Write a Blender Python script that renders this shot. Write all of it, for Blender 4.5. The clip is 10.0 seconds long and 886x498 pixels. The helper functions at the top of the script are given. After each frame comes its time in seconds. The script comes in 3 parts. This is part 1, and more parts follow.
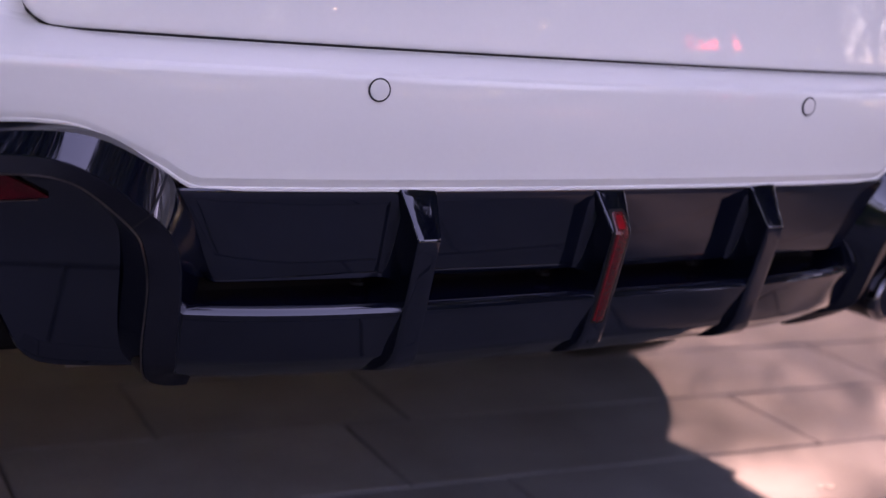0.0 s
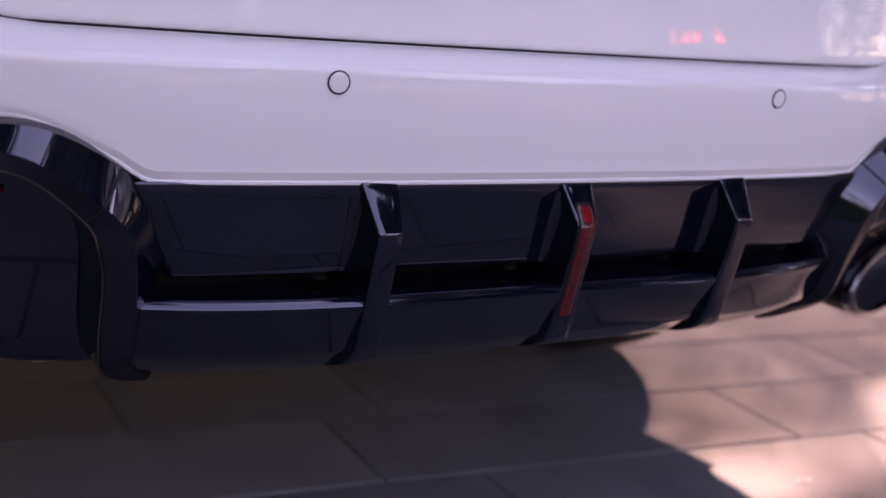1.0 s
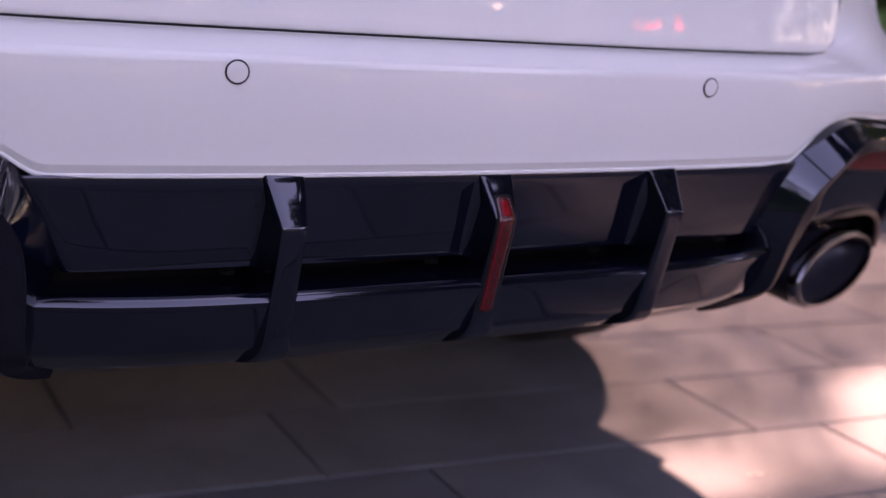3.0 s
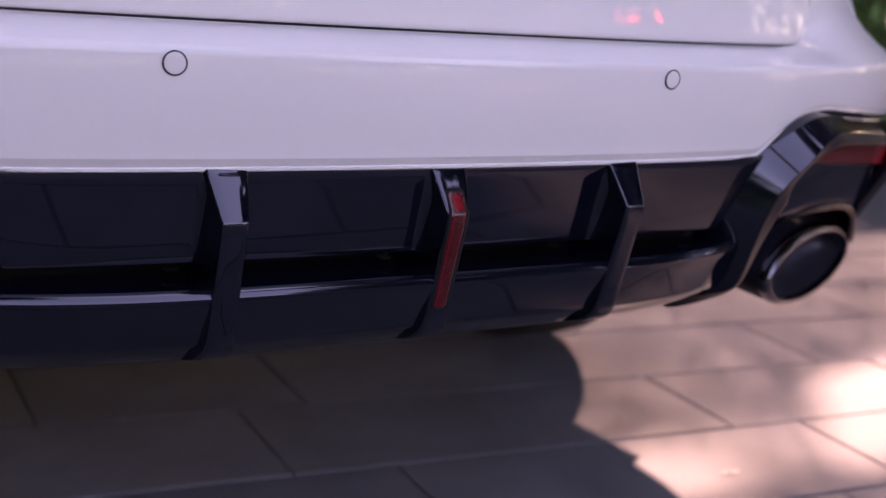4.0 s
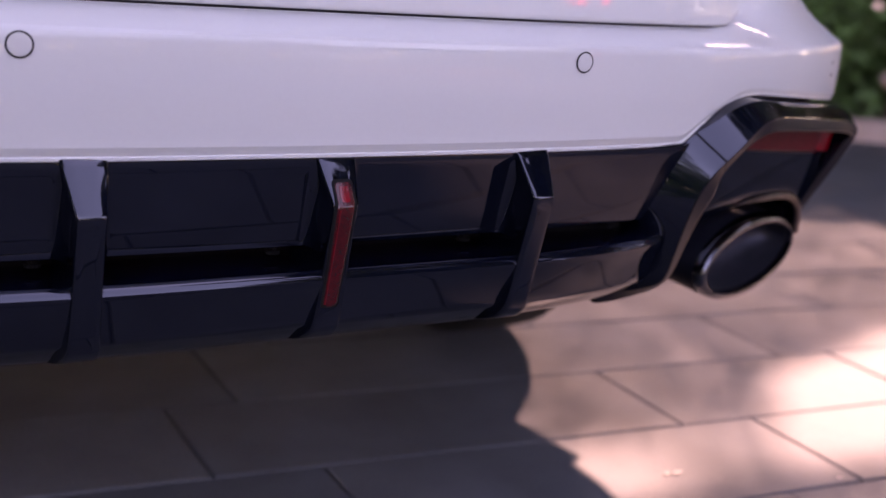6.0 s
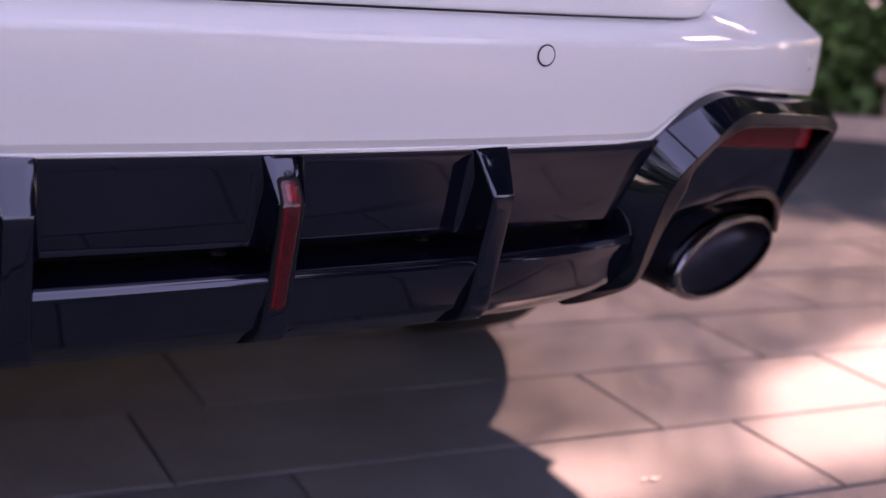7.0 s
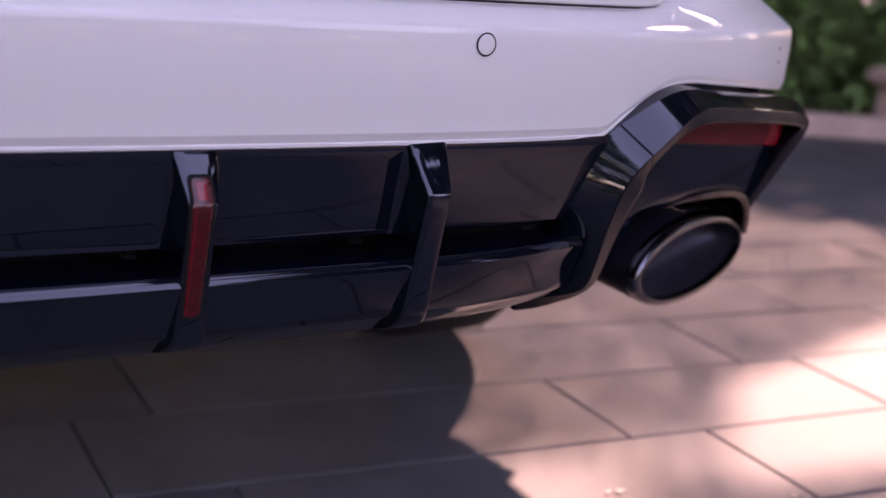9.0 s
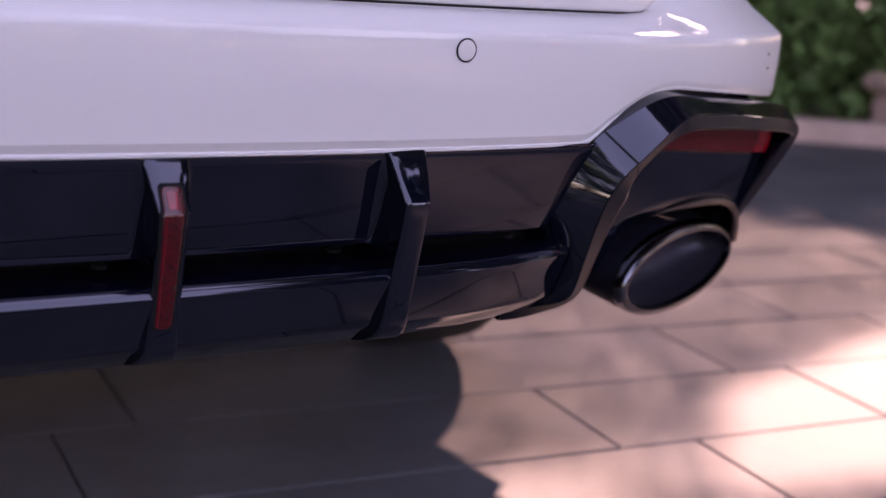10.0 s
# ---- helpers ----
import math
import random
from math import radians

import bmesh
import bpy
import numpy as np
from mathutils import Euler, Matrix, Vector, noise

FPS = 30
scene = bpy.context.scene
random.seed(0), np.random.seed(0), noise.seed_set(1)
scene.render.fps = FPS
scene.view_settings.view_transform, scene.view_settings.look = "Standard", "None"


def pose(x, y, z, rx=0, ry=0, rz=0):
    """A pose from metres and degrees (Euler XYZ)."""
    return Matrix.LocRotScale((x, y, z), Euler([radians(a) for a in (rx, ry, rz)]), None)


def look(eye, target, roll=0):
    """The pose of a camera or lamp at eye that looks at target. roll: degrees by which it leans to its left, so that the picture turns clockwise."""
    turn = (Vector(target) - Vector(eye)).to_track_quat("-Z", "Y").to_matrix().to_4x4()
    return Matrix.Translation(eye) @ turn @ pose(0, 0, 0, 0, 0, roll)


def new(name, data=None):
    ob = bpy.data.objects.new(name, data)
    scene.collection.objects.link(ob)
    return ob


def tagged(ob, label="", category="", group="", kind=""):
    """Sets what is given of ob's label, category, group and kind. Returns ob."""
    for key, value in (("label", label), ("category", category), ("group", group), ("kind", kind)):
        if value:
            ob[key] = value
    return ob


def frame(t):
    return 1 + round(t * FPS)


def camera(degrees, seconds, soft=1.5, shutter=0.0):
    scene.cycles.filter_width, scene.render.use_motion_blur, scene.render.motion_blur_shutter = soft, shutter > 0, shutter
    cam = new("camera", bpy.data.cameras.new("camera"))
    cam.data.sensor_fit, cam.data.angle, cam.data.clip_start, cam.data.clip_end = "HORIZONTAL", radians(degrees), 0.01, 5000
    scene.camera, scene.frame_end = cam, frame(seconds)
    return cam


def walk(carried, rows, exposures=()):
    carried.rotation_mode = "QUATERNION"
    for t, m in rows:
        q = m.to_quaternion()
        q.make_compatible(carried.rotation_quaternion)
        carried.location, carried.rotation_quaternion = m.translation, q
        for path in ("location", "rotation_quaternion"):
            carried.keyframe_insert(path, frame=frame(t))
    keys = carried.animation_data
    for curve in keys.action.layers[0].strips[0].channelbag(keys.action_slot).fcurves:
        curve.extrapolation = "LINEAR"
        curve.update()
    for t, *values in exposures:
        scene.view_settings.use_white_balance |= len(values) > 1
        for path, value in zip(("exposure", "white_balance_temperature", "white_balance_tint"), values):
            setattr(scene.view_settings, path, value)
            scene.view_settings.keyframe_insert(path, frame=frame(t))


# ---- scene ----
cam = camera(42.5, 10.0)
EXPOSURE, KELVIN, TINT = 3.14, 9250, 55
PATH = [
    (0, (-0.896, -1.111, 0.905), (0.1, 0.557, 0.431), 5.5),
    (0.5, (-0.879, -1.115, 0.907), (0.121, 0.549, 0.425), 5.5),
    (1, (-0.857, -1.121, 0.907), (0.144, 0.54, 0.422), 5.5),
    (1.5, (-0.836, -1.125, 0.908), (0.169, 0.533, 0.417), 5.4),
    (2, (-0.808, -1.133, 0.911), (0.194, 0.524, 0.414), 5.4),
    (2.5, (-0.781, -1.136, 0.914), (0.222, 0.52, 0.412), 5.4),
    (4, (-0.682, -1.143, 0.915), (0.314, 0.512, 0.397), 5.4),
    (4.5, (-0.647, -1.145, 0.916), (0.346, 0.51, 0.391), 5.4),
    (5, (-0.606, -1.143, 0.914), (0.386, 0.511, 0.386), 5.3),
    (5.5, (-0.569, -1.139, 0.913), (0.426, 0.512, 0.379), 5.3),
    (7, (-0.458, -1.112, 0.903), (0.536, 0.537, 0.363), 5.2),
    (7.5, (-0.428, -1.102, 0.9), (0.567, 0.546, 0.358), 5.2),
    (8, (-0.396, -1.09, 0.894), (0.6, 0.558, 0.354), 5.2),
    (8.5, (-0.371, -1.082, 0.892), (0.624, 0.565, 0.35), 5.3),
    (9, (-0.35, -1.073, 0.889), (0.646, 0.574, 0.348), 5.3),
    (9.5, (-0.333, -1.067, 0.889), (0.664, 0.581, 0.349), 5.3),
    (10, (-0.319, -1.061, 0.888), (0.68, 0.588, 0.357), 5.3),
]
walk(cam, [(t, look(eye, target, roll)) for t, eye, target, roll in PATH], [(0.0, EXPOSURE, KELVIN, TINT), (10.0, EXPOSURE, KELVIN, TINT)])
cam.data.dof.use_dof = True
cam.data.dof.focus_distance = 1.27
cam.data.dof.aperture_fstop = 3.0

# ---- light ----
SUN = Vector((1.0, 0.7, 1.0)).normalized()
ELEVATION, AZIMUTH = math.asin(SUN.z), math.atan2(SUN.x, SUN.y)
world = bpy.data.worlds.new("sky")
scene.world = world
world.use_nodes = True
wn, wl = world.node_tree.nodes, world.node_tree.links
sky = wn.new("ShaderNodeTexSky")
sky.sky_type, sky.sun_disc = "NISHITA", False
sky.sun_elevation, sky.sun_rotation = ELEVATION, AZIMUTH
sky.dust_density, sky.ozone_density = 0.6, 1.6
wl.new(sky.outputs[0], wn["Background"].inputs[0])
wn["Background"].inputs[1].default_value = 0.14
sun = new("sun", bpy.data.lights.new("sun", "SUN"))
sun.data.energy, sun.data.angle, sun.data.color = 2.15, radians(2.0), (1.0, 0.86, 0.80)
sun.matrix_basis = look(SUN * 30, (0, 0, 0))


# ---- materials ----
def material(name, colour, rough=0.5, metal=0.0, coat=0.0, vary=0.15, scale=8.0, bump=0.0, bump_scale=60.0, coat_rough=0.03, spec=0.5, rough_vary=0.0, island=0.0, detail=6.0, coat_ior=1.5, spec_tint=(1.0, 1.0, 1.0)):
    """A surface with a two-scale colour variation, grain relief and an uneven gloss."""
    m = bpy.data.materials.new(name)
    m.use_nodes = True
    n, l = m.node_tree.nodes, m.node_tree.links
    p = n["Principled BSDF"]
    p.inputs["Roughness"].default_value, p.inputs["Metallic"].default_value = rough, metal
    p.inputs["Coat Weight"].default_value, p.inputs["Coat Roughness"].default_value = coat, coat_rough
    p.inputs["Specular IOR Level"].default_value = spec
    p.inputs["Coat IOR"].default_value = coat_ior
    p.inputs["Specular Tint"].default_value = (*spec_tint, 1.0)
    co = n.new("ShaderNodeTexCoord")
    big, small = n.new("ShaderNodeTexNoise"), n.new("ShaderNodeTexNoise")
    big.inputs["Scale"].default_value, big.inputs["Detail"].default_value = scale, detail
    small.inputs["Scale"].default_value, small.inputs["Detail"].default_value = bump_scale, 4.0
    l.new(co.outputs["Object"], big.inputs["Vector"]), l.new(co.outputs["Object"], small.inputs["Vector"])
    ramp = n.new("ShaderNodeMapRange")
    ramp.inputs["To Min"].default_value, ramp.inputs["To Max"].default_value = 1 - vary, 1 + vary
    ramp.inputs["From Min"].default_value, ramp.inputs["From Max"].default_value = 0.3, 0.7
    mix = n.new("ShaderNodeMath")
    mix.operation = "MULTIPLY_ADD"
    mix.inputs[1].default_value, mix.inputs[2].default_value = 0.35, 0.0
    l.new(small.outputs[0], mix.inputs[0])
    add = n.new("ShaderNodeMath")
    add.operation = "MULTIPLY_ADD"
    add.inputs[1].default_value = 0.65
    l.new(big.outputs[0], add.inputs[0]), l.new(mix.outputs[0], add.inputs[2])
    l.new(add.outputs[0], ramp.inputs["Value"])
    last = ramp.outputs[0]
    if island:
        info, geo = n.new("ShaderNodeObjectInfo"), n.new("ShaderNodeNewGeometry")
        both = n.new("ShaderNodeMath")
        both.operation = "ADD"
        l.new(info.outputs["Random"], both.inputs[0]), l.new(geo.outputs["Random Per Island"], both.inputs[1])
        wrap = n.new("ShaderNodeMath")
        wrap.operation = "FRACT"
        l.new(both.outputs[0], wrap.inputs[0])
        span = n.new("ShaderNodeMapRange")
        span.inputs["To Min"].default_value, span.inputs["To Max"].default_value = 1 - island, 1 + island
        l.new(wrap.outputs[0], span.inputs["Value"])
        times = n.new("ShaderNodeMath")
        times.operation = "MULTIPLY"
        l.new(last, times.inputs[0]), l.new(span.outputs[0], times.inputs[1])
        last = times.outputs[0]
    tint = n.new("ShaderNodeVectorMath")
    tint.operation = "SCALE"
    tint.inputs[0].default_value = colour
    l.new(last, tint.inputs["Scale"])
    l.new(tint.outputs[0], p.inputs["Base Color"])
    if rough_vary:
        gloss = n.new("ShaderNodeMapRange")
        gloss.inputs["To Min"].default_value, gloss.inputs["To Max"].default_value = rough, rough + rough_vary
        l.new(add.outputs[0], gloss.inputs["Value"])
        l.new(gloss.outputs[0], p.inputs["Roughness"])
    if bump:
        b = n.new("ShaderNodeBump")
        b.inputs["Strength"].default_value, b.inputs["Distance"].default_value = 1.0, bump
        l.new(small.outputs[0], b.inputs["Height"])
        l.new(b.outputs[0], p.inputs["Normal"])
    return m


WHITE = material("white_paint", (0.755, 0.75, 0.735), 0.6, coat=1.0, vary=0.02, scale=3, bump=0.00002, bump_scale=160, spec=0.1, coat_rough=0.02)
BLACK = material("gloss_black", (0.0018, 0.0034, 0.0085), 0.02, coat=0.35, vary=0.3, scale=14, rough_vary=0.03, spec=0.75, coat_rough=0.012, spec_tint=(0.80, 0.82, 1.0))
SATIN = material("satin_black", (0.011, 0.012, 0.019), 0.42, spec=0.12, vary=0.25, scale=30, bump=0.00003, bump_scale=500, rough_vary=0.1)
VOID = material("matt_black_plastic", (0.012, 0.012, 0.013), 0.85, vary=0.3, spec=0.1, bump=0.0004, bump_scale=300)
RUBBER = material("dark_rubber", (0.012, 0.012, 0.016), 0.7, vary=0.2, spec=0.3)
TYRE = material("tyre_rubber", (0.02, 0.02, 0.02), 0.85, vary=0.3, bump=0.001, bump_scale=120)
RED = material("red_lens", (0.085, 0.001, 0.003), 0.22, coat=0.5, vary=0.45, scale=160, bump=0.0006, bump_scale=420)
EDGE_RED = material("light_guide_red", (0.20, 0.004, 0.008), 0.25, coat=0.6, vary=0.3, scale=60)
GUIDE = material("bright_red_lens", (0.32, 0.005, 0.010), 0.2, coat=0.6, vary=0.3, scale=60)
RED_DARK = material("dark_red_lens", (0.15, 0.005, 0.012), 0.3, coat=0.2, spec=0.2, vary=0.4, scale=120, bump=0.0005, bump_scale=420)
CHROME = material("dark_chrome", (0.16, 0.16, 0.18), 0.12, metal=1.0, vary=0.15, scale=20, rough_vary=0.08)
BORE = material("brushed_bore", (0.075, 0.075, 0.10), 0.36, metal=0.8, vary=0.25, scale=25, rough_vary=0.2)
# beige tint puts the reflection of sunlit ground into the metal's colour
SHEEN_TRIM = material("beige_sheen_trim", (0.20, 0.165, 0.155), 0.28, metal=1.0, vary=0.3, scale=40)
ALLOY = material("alloy", (0.45, 0.45, 0.47), 0.3, metal=1.0, vary=0.1)
STEEL = material("dull_steel", (0.36, 0.33, 0.30), 0.42, metal=0.9, vary=0.25, scale=9, rough_vary=0.15)
GLASS = material("tinted_glass", (0.01, 0.012, 0.014), 0.04, coat=0.5, vary=0.1)
STONE = material("granite_slab", (0.1145, 0.1185, 0.1295), 0.62, vary=0.3, scale=5, bump=0.0012, bump_scale=170, island=0.12, rough_vary=0.2)
MORTAR = material("joint_sand", (0.094, 0.096, 0.100), 0.95, vary=0.35, scale=9, bump=0.003, bump_scale=90)
SOIL = material("dry_soil", (0.20, 0.13, 0.10), 0.95, vary=0.4, scale=6, bump=0.02, bump_scale=30)
BARK = material("bark", (0.11, 0.08, 0.06), 0.9, vary=0.4, scale=12, bump=0.02, bump_scale=25)
LEAF = material("leaf", (0.055, 0.11, 0.03), 0.5, vary=0.4, scale=0.8, island=0.45)
LEAF_DARK = material("hedge_leaf", (0.10, 0.22, 0.07), 0.5, vary=0.45, scale=1.2, island=0.5)
LEAF_WARM = material("yellow_green_leaf", (0.11, 0.12, 0.035), 0.5, vary=0.4, scale=0.8, island=0.45)
TAN = material("sandstone", (0.68, 0.49, 0.42), 0.8, vary=0.2, scale=4, bump=0.003, bump_scale=40)
# made extra pale so that the added rails reflect more strongly
STREAK_WOOD = material("pale_streak_timber", (0.88, 0.64, 0.52), 0.75, vary=0.1, scale=6, bump=0.001, bump_scale=60)


def glow(name, colour, strength):
    m = bpy.data.materials.new(name)
    m.use_nodes = True
    p = m.node_tree.nodes["Principled BSDF"]
    p.inputs["Base Color"].default_value = (*colour, 1)
    p.inputs["Emission Color"].default_value, p.inputs["Emission Strength"].default_value = (*colour, 1), strength
    return m


LED = glow("red_led", (1.0, 0.05, 0.08), 2.2)
BULB = glow("warm_bulb", (1.0, 0.72, 0.42), 22.0)
DRY = material("dry_leaf", (0.62, 0.55, 0.50), 0.7, vary=0.4, scale=60)


# ---- mesh helpers ----
def link(name, bm, mat, parent=None, label="", smooth=True, crisp=38):
    me = bpy.data.meshes.new(name)
    bmesh.ops.recalc_face_normals(bm, faces=bm.faces)
    bm.to_mesh(me)
    bm.free()
    me.materials.append(mat)
    if smooth:
        me.polygons.foreach_set("use_smooth", [True] * len(me.polygons))
        me.set_sharp_from_angle(angle=radians(crisp))
    ob = new(name, me)
    ob.parent = parent
    if label:
        ob["label"] = label
    return ob


def part(name, bm, mat, parent, label="", smooth=True, crisp=38):
    return link(name, bm, mat, parent, label, smooth, crisp)


def sheet(bm, grid, closed=False):
    """Quads over a grid of points: a list of rows of equal length."""
    vs = [[bm.verts.new(p) for p in row] for row in grid]
    for a, b in zip(vs, vs[1:]):
        n = len(a)
        for j in range(n if closed else n - 1):
            k = (j + 1) % n
            bm.faces.new((a[j], a[k], b[k], b[j]))
    return vs


def thicken(bm, depth):
    """Gives an open sheet a back and rims, so that it has thickness."""
    bmesh.ops.recalc_face_normals(bm, faces=bm.faces)
    bmesh.ops.solidify(bm, geom=bm.faces[:], thickness=depth)


def box(bm, lo, hi):
    vs = [bm.verts.new((x, y, z)) for x in (lo[0], hi[0]) for y in (lo[1], hi[1]) for z in (lo[2], hi[2])]
    for f in ((0, 1, 3, 2), (4, 6, 7, 5), (0, 4, 5, 1), (2, 3, 7, 6), (0, 2, 6, 4), (1, 5, 7, 3)):
        bm.faces.new([vs[i] for i in f])


def tube(bm, points, radius, sides=8, closed=False):
    """A round bar along points."""
    rings = []
    pts = [Vector(p) for p in points]
    for i, p in enumerate(pts):
        a = pts[i - 1] if i or closed else p
        b = pts[(i + 1) % len(pts)] if i + 1 < len(pts) or closed else p
        d = (b - a).normalized()
        u = d.cross(Vector((0.0, 0.35, 0.94))).normalized()
        v = d.cross(u)
        r = float(radius[i] if isinstance(radius, (list, tuple)) else radius)
        rings.append([p + r * (math.cos(q) * u + math.sin(q) * v) for q in (2 * math.pi * k / sides for k in range(sides))])
    if closed:
        rings.append(rings[0])
    vs = sheet(bm, rings, closed=True)
    if not closed:
        bm.faces.new(vs[0]), bm.faces.new(vs[-1])


def lerp(table, x):
    return float(np.interp(x, [a for a, _ in table], [b for _, b in table]))


def ease(a, b, x):
    t = min(1, max(0, (x - a) / (b - a)))
    return t * t * (3 - 2 * t)


# ---- the car ----
car = tagged(new("car"), "white sport utility vehicle with a gloss black rear diffuser", "car")
car.location = (0, 1.1, 0)


def carpart(name, bm, mat, parent=None, label="", smooth=True, crisp=38):
    bmesh.ops.translate(bm, verts=bm.verts, vec=(0, -1.1, 0))
    return part(name, bm, mat, parent or car, label, smooth, crisp)


def rear(x):
    """The plan line of the bumper's face."""
    return -0.005 + 0.06 * x * x + 0.133 * x**4


CORNER, TURN_R = 0.985, 0.08
SLOPE = math.atan(0.12 * CORNER + 0.532 * CORNER**3)


def outline(side=0.70):
    """Points and outward normals along the car's plan, from its left flank round the tail to its right flank."""
    half = []
    for x in sorted(set([round(v, 4) for v in list(np.linspace(0, CORNER, 60)) + [0.52, 0.53, 0.535, 0.545, 0.555, 0.60, 0.62, 0.64, 0.65, 0.66, 0.68]])):
        a = math.atan(0.12 * x + 0.532 * x**3)
        half.append((x, rear(x), math.sin(a), -math.cos(a)))
    for k in range(1, 11):
        a = SLOPE + (math.pi / 2 - SLOPE) * k / 10
        half.append((CORNER + TURN_R * (math.sin(a) - math.sin(SLOPE)), rear(CORNER) + TURN_R * (math.cos(SLOPE) - math.cos(a)), math.sin(a), -math.cos(a)))
    x, y = half[-1][:2]
    for k in range(1, 9):
        half.append((x, y + (side - y) * k / 8, 1.0, 0.0))
    return [(-x, y, -nx, ny) for x, y, nx, ny in half[:0:-1]] + half


EDGE = [(0, 0.658), (0.525, 0.658), (0.54, 0.665), (0.558, 0.678), (0.609, 0.7055), (0.635, 0.716), (0.655, 0.7205), (0.69, 0.722), (0.724, 0.7195), (0.83, 0.7105), (0.97, 0.697), (1.02, 0.693)]


def bumper():
    bm = bmesh.new()
    grid = []
    for x, y, nx, ny in outline():
        zb, w = lerp(EDGE, abs(x)), ease(0.60, 0.88, abs(x))
        k = 1.0 - 0.55 * ease(0.535, 0.61, abs(x))
        lip_edge = [(-0.03, zb - 0.001), (-0.0045, zb - 0.001), (-0.0030, zb - 0.0004), (-0.0024, zb + 0.0006), (-0.0023, zb + 0.0030), (-0.0029, zb + 0.0037), (-0.0042, zb + 0.0044), (-0.0008, zb + 0.0118), (0.0, zb + 0.0140), (0, zb + 0.03)]
        roll = [(-0.03, zb), (-0.012, zb), (-0.006, zb + 0.0006), (-0.004, zb + 0.0015), (-0.0028, zb + 0.0026), (-0.0019, zb + 0.004), (-0.0012, zb + 0.0056), (-0.0006, zb + 0.008), (-0.0002, zb + 0.0115), (0, zb + 0.03)]
        col = [(p + (r - p) * (1 - k), q + (t - q) * (1 - k)) for (p, q), (r, t) in zip(lip_edge, roll)]
        bulge = 0.002 * ease(0.02, 0.09, 0.778 - zb - 0.03)
        col += [(bulge * math.sin(math.pi * i / 6), zb + 0.03 + (0.778 - zb - 0.03) * i / 6) for i in range(1, 7)]
        shelf = [(-0.0006, 0.7825), (-0.0019, 0.7865), (-0.0048, 0.790), (-0.0125, 0.7942), (-0.030, 0.8003), (-0.054, 0.8063), (-0.0665, 0.809), (-0.0685, 0.811), (-0.072, 0.83), (-0.074, 0.87), (-0.078, 0.95), (-0.086, 1.05)]
        rise = [(-0.0004, 0.783), (-0.0014, 0.7872), (-0.0048, 0.7918), (-0.0160, 0.800), (-0.032, 0.8115), (-0.050, 0.824), (-0.064, 0.837), (-0.076, 0.85), (-0.090, 0.868), (-0.103, 0.89), (-0.125, 0.95), (-0.14, 1.05)]
        col += [(a + (c - a) * w, b + (d - b) * w) for (a, b), (c, d) in zip(shelf, rise)]
        # a shallow hollow runs down the corner beside the tailgate
        col = [(o - 0.007 * ease(0.784, 0.802, z) * math.exp(-((abs(x) - 0.735 + 0.65 * (z - 0.80)) / 0.05) ** 2), z) for o, z in col]
        grid.append([(x + nx * o, y + ny * o, z) for o, z in col])
    sheet(bm, grid)
    return carpart("bumper", bm, WHITE, label="white painted rear bumper with a horizontal crease", crisp=16)


rear_bumper = bumper()

GATE = 0.705


def gate_foot(x):
    d = max(0.0, abs(x) - (GATE - 0.045))
    return 0.8125 + 0.045 - math.sqrt(max(0.0, 0.045**2 - d * d))


def tailgate():
    bm = bmesh.new()
    grid = []
    for x in sorted(set(list(np.linspace(-GATE, GATE, 81)) + [s * (GATE - d) for s in (-1, 1) for d in (0.001, 0.003, 0.006, 0.01, 0.02, 0.03)])):
        z0, a = gate_foot(x), math.atan(0.12 * x + 0.532 * x**3)
        nx, ny = math.sin(a), -math.cos(a)
        fall = 0.012 * (1 - min(1, (GATE - abs(x)) / 0.008)) ** 2
        col = [(-0.078, z0 + 0.001), (-0.067, z0), (-0.0622, z0 + 0.0015), (-0.0598, z0 + 0.004), (-0.0590, z0 + 0.008)]
        top = max(z0 + 0.012, 0.84)
        col += [(-0.0597, z0 + 0.008 + (top - z0 - 0.008) * 0.5), (-0.0605, top), (-0.0623, top + 0.02), (-0.0665, top + 0.06), (-0.073, top + 0.12), (-0.088, top + 0.24)]
        grid.append([(x + nx * (o - fall), rear(x) + ny * (o - fall), z) for o, z in col])
    sheet(bm, grid)
    gate = carpart("tailgate", bm, WHITE, label="white painted tailgate with rounded lower corners")
    bm = bmesh.new()
    line = []
    for x in list(np.linspace(-GATE, GATE, 120)):
        a = math.atan(0.12 * x + 0.532 * x**3)
        o = -0.0685
        line.append((x + math.sin(a) * o, rear(x) - math.cos(a) * o, gate_foot(x) - 0.0008))
    for s, at in ((1, len(line)), (-1, 0)):
        for k in range(1, 7):
            p = (s * (GATE + 0.0015 - 0.05 + 0.0), 0, 0)
            a = math.atan(0.12 * GATE + 0.532 * GATE**3)
            z = gate_foot(GATE) + 0.03 * k
            q = (s * (GATE + 0.002 + math.sin(a) * -0.0705), rear(GATE) + math.cos(a) * 0.0705, z)
            line.insert(at if s == 1 else 0, q) if s == -1 else line.append(q)
    tube(bm, line, 0.0024, 6)
    carpart("tailgate_seal", bm, RUBBER, gate, "dark gap and seal round the tailgate")


tailgate()


